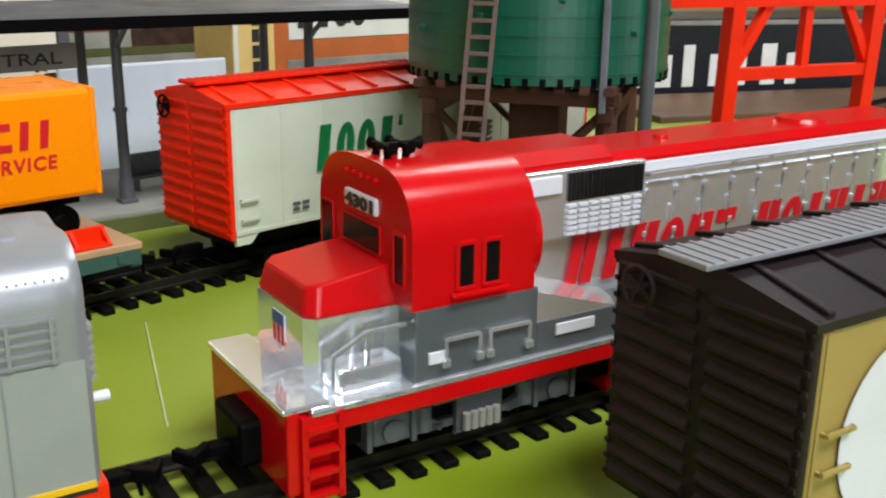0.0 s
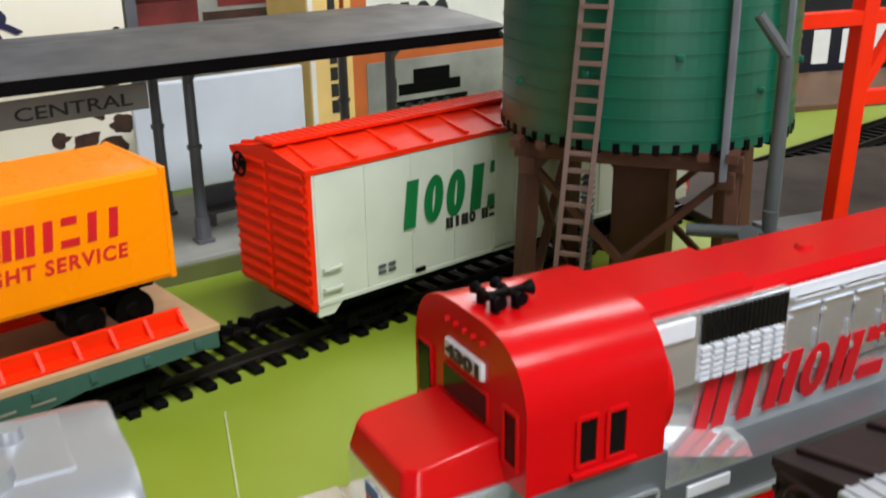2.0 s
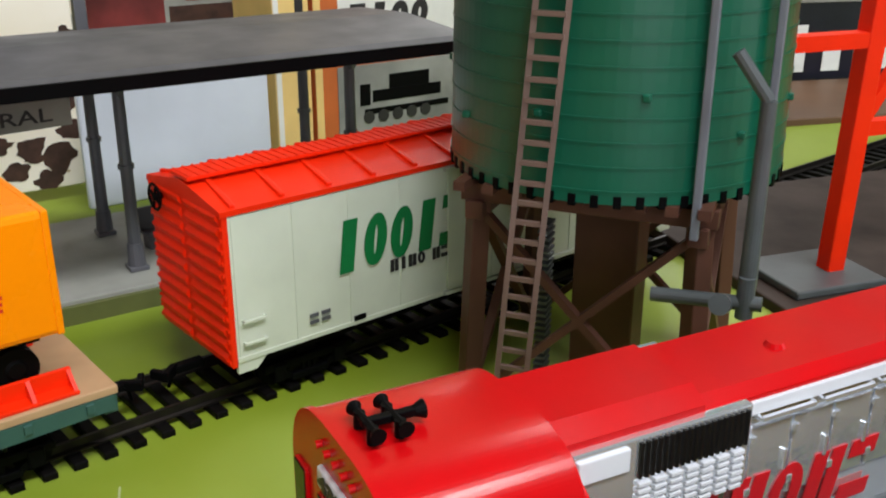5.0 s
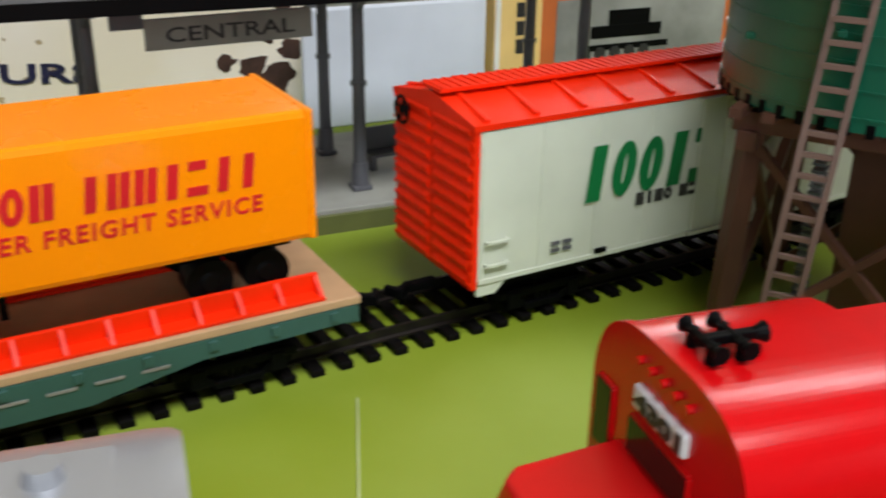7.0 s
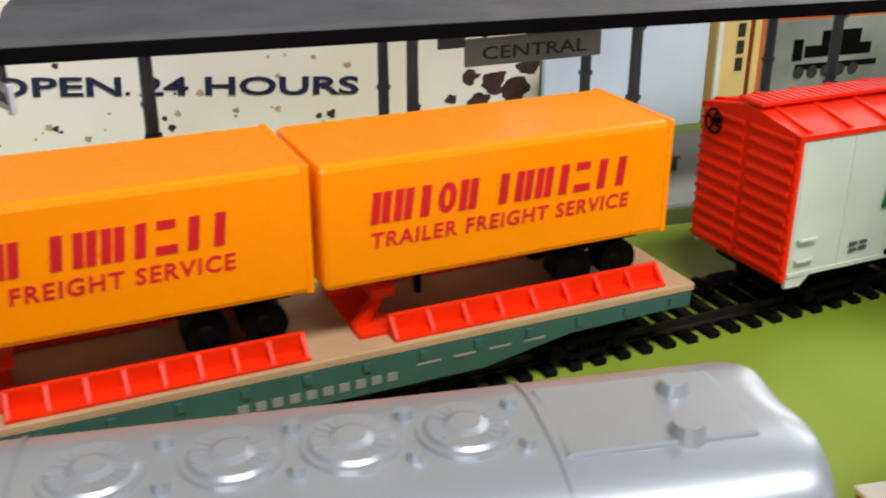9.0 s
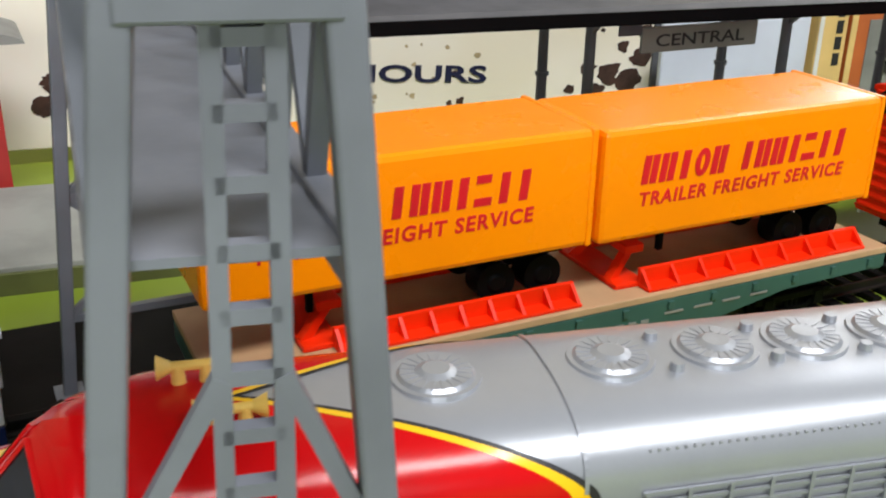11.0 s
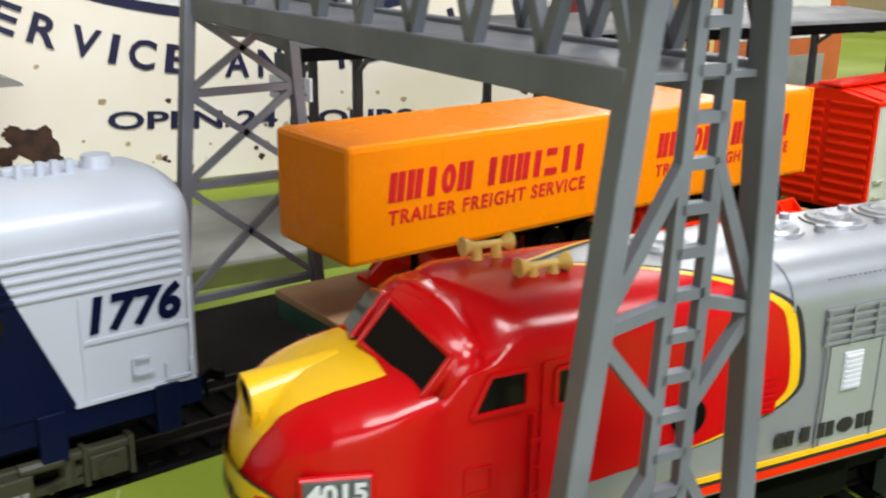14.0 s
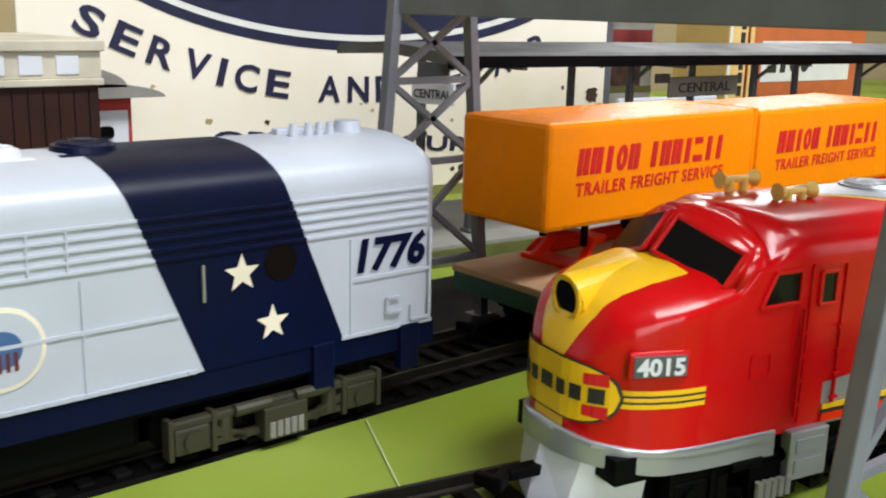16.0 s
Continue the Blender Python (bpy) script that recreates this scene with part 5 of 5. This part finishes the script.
add_rod(bm, (px + 9, py - 4, TB - 18), (px + 9, py - 4, TB - 10), 1.6, seg=16)
part("valve", bm, STEEL_TRUCK, wt)

# ---- grey signal bridge over both tracks ----
br = thing("signal_bridge", at(0, 0, 0), "grey plastic lattice signal bridge across two tracks", "signal bridge")


def fx(s, lat, z):
    x, y = front_xy(s, lat)
    return Vector((x, y, z))


# far frame: two legs with crossed braces
fl = [(-213.5, 40, 2.5), (-204.5, 40, 108)]
fr = [(-175.5, 40, 2.5), (-185.5, 40, 108)]


def on(leg, z):
    k = (z - leg[0][2]) / (leg[1][2] - leg[0][2])
    return Vector(leg[0]).lerp(Vector(leg[1]), k)


for leg in (fl, fr):
    part("leg", add_bar(bmesh.new(), leg[0], leg[1], 3.0, 2.6, 0.3), GREY_PLASTIC, br)
    x, y, z = leg[0]
    part("foot", box(x - 3, x + 3, y - 4, y + 4, z - 0.8, z + 1.6, 0.3), GREY_PLASTIC, br)
levels = (21, 47, 67, 84)
for z in levels:
    part("cross_rail", add_bar(bmesh.new(), on(fl, z), on(fr, z), 1.8, 1.6), GREY_PLASTIC, br)
for a, b in zip(levels, levels[1:]):
    part("brace", add_bar(bmesh.new(), on(fl, a), on(fr, b), 1.5, 1.4), GREY_PLASTIC, br)
    part("brace", add_bar(bmesh.new(), on(fr, a), on(fl, b), 1.5, 1.4), GREY_PLASTIC, br)
# near frame: two legs and a ladder between them
nl = [tuple(fx(30.0, -33, 6)), tuple(fx(42.0, -33, 112))]
nr = [tuple(fx(61.0, -33, 6)), tuple(fx(55.5, -33, 112))]
for leg in (nl, nr):
    part("leg", add_bar(bmesh.new(), leg[0], leg[1], 3.6, 2.9, 0.4), GREY_PLASTIC, br)
    x, y, z = leg[0]
    part("foot", box(x - 4, x + 4, y - 4, y + 4, z - 1, z + 1.6, 0.3), GREY_PLASTIC, br)
l0, l1 = (fx(43.7, -33, 6), fx(47.3, -33, 108)), (fx(49.2, -33, 6), fx(51.5, -33, 108))
bm = bmesh.new()
add_bar(bm, *l0, 1.5, 1.5)
add_bar(bm, *l1, 1.5, 1.5)
lad = part("ladder", bm, GREY_PLASTIC, br, "grey ladder on the near frame")
for k in range(19):
    q = 0.04 + k * 0.05
    part("rung", add_bar(bmesh.new(), l0[0].lerp(l0[1], q), l1[0].lerp(l1[1], q), 1.5, 1.3), GREY_PLASTIC, lad)
for z in (22, 60):
    for leg, side in ((nl, l0), (nr, l1)):
        k = (z - 6) / 102
        part("brace", add_bar(bmesh.new(), on(leg, z - 2), side[0].lerp(side[1], k), 1.6, 1.5), GREY_PLASTIC, br)
        part("brace", add_bar(bmesh.new(), on(leg, z - 2), side[0].lerp(side[1], min(1, k + 0.16)), 1.6, 1.5), GREY_PLASTIC, br)
        part("brace", add_bar(bmesh.new(), on(leg, z - 2), side[0].lerp(side[1], max(0, k - 0.13)), 1.6, 1.5), GREY_PLASTIC, br)
part("cap_beam", add_bar(bmesh.new(), on(nl, 104.5), on(nr, 104.5), 4.0, 3.2, 0.3), GREY_PLASTIC, br)
# span: two deep girders with open webs and a walkway
for a0, b0 in (((on(nl, 84)), Vector((-205, 40, 84))), ((on(nr, 84)), Vector((-185.5, 40, 84)))):
    up = Vector((0, 0, 1))
    part("chord", add_bar(bmesh.new(), a0 + up * 0.8, b0 + up * 0.8, 2.6, 4.6, 0.3), GREY_PLASTIC, br)
    part("chord", add_bar(bmesh.new(), a0 + up * 24, b0 + up * 24, 2.6, 3.6, 0.3), GREY_PLASTIC, br)
    n = 9
    for k in range(n):
        p, q = a0.lerp(b0, k / n), a0.lerp(b0, (k + 0.5) / n)
        r = a0.lerp(b0, (k + 1) / n)
        part("web", add_bar(bmesh.new(), p + up * 3, q + up * 22.5, 1.7, 1.7), GREY_PLASTIC, br)
        part("web", add_bar(bmesh.new(), q + up * 22.5, r + up * 3, 1.7, 1.7), GREY_PLASTIC, br)
bm = bmesh.new()
f1 = [bm.verts.new(v) for v in (on(nl, 85.5), on(nr, 85.5), Vector((-185.5, 40, 85.5)), Vector((-205, 40, 85.5)))]
f2 = [bm.verts.new(v.co + Vector((0, 0, 0.8))) for v in f1]
bm.faces.new(f1)
bm.faces.new(f2[::-1])
for i in range(4):
    bm.faces.new((f1[i], f2[i], f2[(i + 1) % 4], f1[(i + 1) % 4]))
bmesh.ops.recalc_face_normals(bm, faces=bm.faces[:])
part("walkway", bm, GREY_PLASTIC, br, "grey walkway of the span")

# ---- station platform with long canopy ----
st = thing("station_platform", at(0, 75, 0, -7), "grey station platform with dark canopy on posts", "platform")
PZ = 8.6
part("platform_slab", box(-250, 118, 0, 66, ground_z(0, 100) - 1, PZ, 0.4), PLATFORM, st, "grey platform top")
part("platform_edge", box(-251, 119, -1.2, 0.2, ground_z(0, 74) - 0.8, PZ - 1.4, 0.2), PLATFORM_SIDE, st, "olive platform edge")
CZ = 70.5
prof = [(-19, CZ - 2.6), (-19, CZ), (-16, CZ + 1.0), (18, CZ + 3.0), (50, CZ + 1.0), (52, CZ), (52, CZ - 2.6), (18, CZ - 0.6)]
part("canopy", extrude_profile(prof, -158, 108), CANOPY, st, "dark grey canopy roof")
part("canopy_fascia", box(-158.5, 108.5, -20, -18.9, CZ - 3.4, CZ + 0.1), BLACK, st, "black roof edge")
for x in (-126, -55, 14, 84):
    for y in (13, 47):
        bm = bmesh.new()
        add_rod(bm, (x, y, PZ), (x, y, CZ - 1), 1.9, 1.6, seg=12)
        add_box(bm, x - 2.8, x + 2.8, y - 2.8, y + 2.8, PZ, PZ + 1.4, 0.3)
        add_rod(bm, (x, y, PZ + 1.4), (x, y, PZ + 8), 2.6, 2.3, seg=12)
        add_rod(bm, (x, y, PZ + 30), (x, y, PZ + 31.2), 2.3, seg=12)
        part("post", bm, POST, st)
    bm = bmesh.new()
    add_bar(bm, (x, -14, CZ - 3.5), (x, 50, CZ - 3.5), 1.8, 2.4)
    add_bar(bm, (x, 13, CZ - 12), (x, 2, CZ - 4), 1.2)
    part("roof_beam", bm, POST, st)
cs = thing("station_sign", at(-41, 86, 53.5, -1), "grey hanging station name board", "sign")
part("board", box(0, 43, -0.6, 0.6, 0, 7.6, 0.2), LABEL_GREY, cs)
part("hanger", box(-8, 0, -0.5, 0.5, 5.5, 9.0, 0.2), POST, cs)
letters("lettering", "CENTRAL", 3.6, upright(5, -0.75, 1.8), INK, cs, width=33, bold=0.05)
cs2 = thing("station_sign", at(-161, 90, 56, -72), "small grey station name board at the canopy end", "sign")
part("board", box(0, 15, -0.6, 0.6, 0, 6.4, 0.2), WHITE, cs2)
part("hanger", box(2, 13, -0.4, 0.4, 6.4, 12.5, 0.2), POST, cs2)
letters("lettering", "CENTRAL", 2.6, upright(1, -0.75, 1.8), INK, cs2, width=13, bold=0.05)
bench = thing("bench", at(24, 100, PZ), "small dark station bench on platform", "bench")
part("seat", box(0, 20, -3, 3, 4, 5, 0.2), POST, bench)
part("backrest", box(0, 20, 2.6, 3.6, 5, 12, 0.2), POST, bench)
for x in (1.5, 18.5):
    part("leg", box(x - 0.8, x + 0.8, -2.5, 2.5, 0, 4), POST, bench)
bag = thing("luggage_trunk", at(-13, 96, PZ), "small black trunk on platform", "trunk")
part("body", box(-3, 3, -4, 4, 0, 10, 0.5), BLACK, bag)
part("base_plate", box(-5, 7, -5, 5, 0, 1.5, 0.3), BLACK, bag)

# ---- tin sign behind the layout ----
SA = math.degrees(math.atan2(-17, 130))
sign = thing("tin_sign", at(-162, 216, 0, SA), "rusty cream enamel sign with navy oval and lettering", "sign")
part("plate", box(-72, 206, 0, 1.6, 4, 190, 0.6), SIGN_CREAM, sign, "cream enamel plate")
for rx, rz, d, mt in ((132, 56, 0.25, SIGN_NAVY), (127.5, 52, 0.4, BOX_WHITE), (124.5, 49.3, 0.55, SIGN_NAVY)):
    bm = bmesh.new()
    ring = [bm.verts.new((70 + rx * math.cos(2 * math.pi * i / 80), -d, 121.5 + rz * math.sin(2 * math.pi * i / 80))) for i in range(80)]
    bm.faces.new(ring)
    bmesh.ops.recalc_face_normals(bm, faces=bm.faces[:])
    part("oval", bm, mt, sign)
# the trade name inside the oval as plain swashes
for cx, w, h in ((8, 30, 26), (52, 22, 20), (84, 18, 20), (118, 26, 30)):
    bm = bmesh.new()
    n = 30
    for i in range(n):
        a, b = math.pi * (1.0 + 1.3 * i / n), math.pi * (1.0 + 1.3 * (i + 1) / n)
        add_bar(bm, (cx + w / 2 * math.cos(a), -0.7, 100 + h / 2 * math.sin(a)), (cx + w / 2 * math.cos(b), -0.7, 100 + h / 2 * math.sin(b)), 3.6, 0.3)
    part("swash", bm, BOX_WHITE, sign)
AR, AC = 257.0, (67.0, 44.0 + 257.0)
word = "SERVICE AND REPAIR"
ARC_X = (-49, -35.5, -22, -8, 2.5, 13, 27, 0, 51, 65, 79, 0, 101, 114.5, 128, 142, 153, 164)
for i, ch in enumerate(word):
    if ch == " ":
        continue
    a = math.asin((ARC_X[i] - AC[0]) / AR)
    x, z = AC[0] + AR * math.sin(a), AC[1] - AR * math.cos(a)
    w = 3.0 if ch == "I" else 10.2
    letters("letter", ch, 10.6, at(x, -0.4, z) @ pose(0, 0, 0, 0, -math.degrees(a), 0) @ pose(-w / 2 * MM, 0, 0, 90, 0, 0), SIGN_NAVY, sign, bold=0.35, depth=0.3, width=w)
word = "OPEN 24 HOURS"
tw = letters("lettering", word, 6.6, at(-1, -0.35, 27.4) @ pose(0, 0, 0, 0, 3.6, 0) @ pose(0, 0, 0, 90, 0, 0), SIGN_NAVY, sign, width=132, bold=0.22, depth=0.3)
# rust holes and stains along the edge
rng = random.Random(5)


def stain(cx, cz, r, mt, d):
    bm = bmesh.new()
    n = 18
    ph = rng.random() * 6
    vs_ = []
    for i in range(n):
        a = 2 * math.pi * i / n
        q = r * (0.62 + 0.38 * noise.noise((math.cos(a) * 1.7 + ph, math.sin(a) * 1.7, ph)) + 0.22 * rng.random())
        vs_.append(bm.verts.new((cx + q * math.cos(a) * 1.25, -d, cz + q * math.sin(a))))
    bm.faces.new(vs_)
    bmesh.ops.recalc_face_normals(bm, faces=bm.faces[:])
    part("rust_spot", bm, mt, sign)


for cx, cz, r in ((-28, 24, 8), (-23, 18, 6), (-35, 29, 4), (-38, 20, 5), (176, 22, 4), (186, 20, 6), (195, 15, 7), (200, 26, 5), (192, 31, 3), (202, 36, 4), (198, 44, 5), (203, 60, 4), (180, 12, 5), (190, 8, 5), (168, 14, 2.5), (120, 12, 2), (60, 11, 1.6), (20, 14, 1.4)):
    stain(cx, cz, r, RUST, 0.15 + rng.random() * 0.1)
for i in range(60):
    stain(rng.uniform(-66, 200), rng.choice((rng.uniform(8, 26), rng.uniform(10, 60))), rng.uniform(0.4, 1.8), RUST_PALE if rng.random() < 0.7 else RUST, 0.12)

# ---- boxes and prints behind ----
def carton(name, x0, x1, y0, y1, z1, material, label, rz=0.0):
    t = thing(name, at(x0, y0, ground_z(x0, y0), rz), label, "box")
    part("carton", box(0, x1 - x0, 0, y1 - y0, 0, z1, 0.5), material, t)
    return t


ms = thing("metal_strip", at(-162, 216, ground_z(0, 200), SA), "thin grey metal strip beside the tin sign", "strip")
part("strip", box(207.5, 212, 2, 6, 0, 150, 0.5), POST, ms)
pr = thing("poster", at(48, 262, ground_z(0, 260), -6), "faded print of old cars behind the platform", "poster")
part("board", box(0, 110, 0, 2, 0, 120, 0.3), POSTER_GREY, pr)
for x0, x1, z0, z1, mt in ((20, 60, 52, 70, POSTER_RED), (30, 52, 66, 80, POSTER_RED), (62, 100, 44, 60, RUST), (6, 26, 60, 84, SIGN_CREAM), (70, 108, 62, 78, POSTER_RED), (0, 110, 40, 44, PLATFORM_SIDE), (36, 90, 84, 90, BOX_WHITE)):
    part("print_shape", box(x0, x1, -0.3, 0, z0, z1, 0.1), mt, pr)
sheet = thing("plastic_sheet", at(34, 172, ground_z(0, 172), -5), "white plastic sheet standing behind the platform", "sheet")
part("sheet", box(0, 73, 0, 3, 0, 44, 1.0), SHEET, sheet)
yb = carton("box", 108.5, 124, 163, 200, 130, BOX_YELLOW, "tall pale yellow carton with dark marks", -5)
part("stripe", box(0.4, 2.6, -0.3, 0, 4, 120, 0.1), BOX_WHITE, yb)
for i in range(9):
    part("print_mark", box(9.5, 13, -0.3, 0, 22 + i * 7, 27.5 + i * 7, 0.1), INK, yb)
ob_ = carton("box", 125.5, 232, 161.5, 205, 86, BOX_ORANGE, "orange-brown carton with white label panels", -5)
part("pale_edge", box(0.2, 3.4, -0.3, 0, 1, 85, 0.1), BOX_YELLOW, ob_)
lp = part("label_panel", box(11, 92, -0.4, 0, 50, 72, 0.2), BOX_WHITE, ob_)
blocks("brand_shape", [4], 39, 10.5, upright(15.5, -0.6, 55), INK, lp, shear=0.1, stroke=0.34, shapes="-|oo")
lp = part("label_panel", box(10, 92, -0.4, 0, 1, 41, 0.2), BOX_GREY, ob_)
for x0, x1, z0, z1 in ((20, 25, 24, 33), (26, 60, 25, 30), (34, 54, 30, 36), (22, 64, 20, 22.5)):
    part("print_mark", box(x0, x1, -0.6, -0.4, z0, z1, 0.1), BLACK, lp)
for q in (20, 27, 34, 41, 48):
    part("print_mark", rod((q + 4, -0.5, 19), (q + 4, -0.9, 19), 2.6, seg=14), INK, lp)

bb = carton("box", 372, 617, 156, 226, 50, BOX_BLACK, "black carton with white block marks", -27)
for i in range(7):
    part("print_mark", box(14 + i * 19, 22 + i * 19 + 3 * (i % 2), -0.4, 0, 8, 28 + 6 * (i % 3 == 2), 0.3), BOX_WHITE, bb)
part("edge_line", box(0, 245, -0.5, 0, 46, 49, 0.2), LABEL_GREY, bb)
cab_ = thing("wooden_base", at(335, 112, ground_z(335, 112) - 0.5, -27), "brown wooden block behind the track", "block")
part("block", box(0, 300, -34, 45, 0, 5, 0.8), WOOD, cab_)

# ---- vermilion gantry on a grey base ----
gt = thing("gantry_crane", at(166, -42, ground_z(166, -42), -20), "vermilion plastic lattice gantry on grey base", "gantry")
part("base", box(-26, 190, -20, 80, -0.5, 3.0, 0.6), BASE_BROWN, gt, "brown-grey moulded base")
part("step", box(-20, 10, -12, 14, 3.0, 5.5, 0.6), STEEL_TRUCK, gt)
for x, y in ((0, 0), (-40, 0), (62, 0)):
    bm = bmesh.new()
    add_bar(bm, (x, y, 4), (x + (4 if x >= 0 else 0), y, 130), 5.5 if x >= 0 else 3.4, 5.5 if x >= 0 else 3.4, 0.4)
    part("leg", bm, VERMILION, gt)
for a, b, w, h in (((2, 0, 46), (64, 0, 46), 4.0, 4.0), ((-40, 0, 70), (66, 0, 70), 5.0, 4.0), ((3, 0, 48), (33, 0, 96), 3.2, 3.2), ((33, 0, 96), (63, 0, 48), 3.2, 3.2), ((33, 0, 48), (33, 0, 96), 3.2, 3.2)):
    part("brace", add_bar(bmesh.new(), a, b, w, h), VERMILION, gt)

# ---- small buildings at the back ----
hb = thing("station_building", at(-247, 118, ground_z(0, 118)), "brown plank building with cream cornice", "building")
part("wall", box(-120, 0, 0, 50, 0, 61, 0.3), BUILD_BROWN, hb)
bm = bmesh.new()
for i in range(30):
    add_box(bm, -119 + i * 4, -118.75 + i * 4, -0.15, 0, 2, 60)
part("plank_joint", bm, BLACK, hb)
part("frieze", box(-121, 0.6, -1, 51, 62.9, 70, 0.3), BUILD_CREAM, hb)
part("lower_moulding", box(-122, 1, -1.6, 52, 61, 62.9, 0.3), BUILD_CREAM, hb)
part("cornice", box(-123, 1.4, -2.4, 53, 70, 73, 0.4), BUILD_CREAM, hb)
for i in range(12):
    part("frieze_panel", box(-116 + i * 9.5, -110 + i * 9.5, -1.4, -0.9, 64, 69, 0.2), WHITE, hb)
rb_ = thing("small_shed", at(-227, 172, ground_z(0, 150)), "red and white toy building with grey roof", "building")
part("wall", box(-30, 12, 0, 24, 0, 54, 0.3), BRICK_RED, rb_)
front = part("front", box(-6, 10.5, -0.6, 0, 26, 49, 0.2), WHITE, rb_)
part("window_pane", box(-0.5, 6, -0.9, -0.5, 32, 38.5, 0.2), BLACK, front)
part("window_pane", box(0.5, 5, -0.9, -0.5, 40, 44, 1.2), BLACK, front)
for x0, x1, z0, h in ((-40, 21, 53.5, 5.0), (-40, 8, 57.0, 7.5)):
    hw = (x1 - x0) / 2
    bm = bmesh.new()
    rows_ = []
    for y in (-7, 26):
        rows_.append([bm.verts.new((x0 + hw + hw * math.cos(math.pi * k / 24), y, z0 + h * math.sin(math.pi * k / 24))) for k in range(25)])
    for k in range(24):
        bm.faces.new((rows_[0][k], rows_[0][k + 1], rows_[1][k + 1], rows_[1][k]))
    bm.faces.new(rows_[0])
    bm.faces.new(rows_[1][::-1])
    bm.faces.new((rows_[0][0], rows_[1][0], rows_[1][24], rows_[0][24]))
    bmesh.ops.recalc_face_normals(bm, faces=bm.faces[:])
    part("roof", bm, LABEL_GREY, rb_)
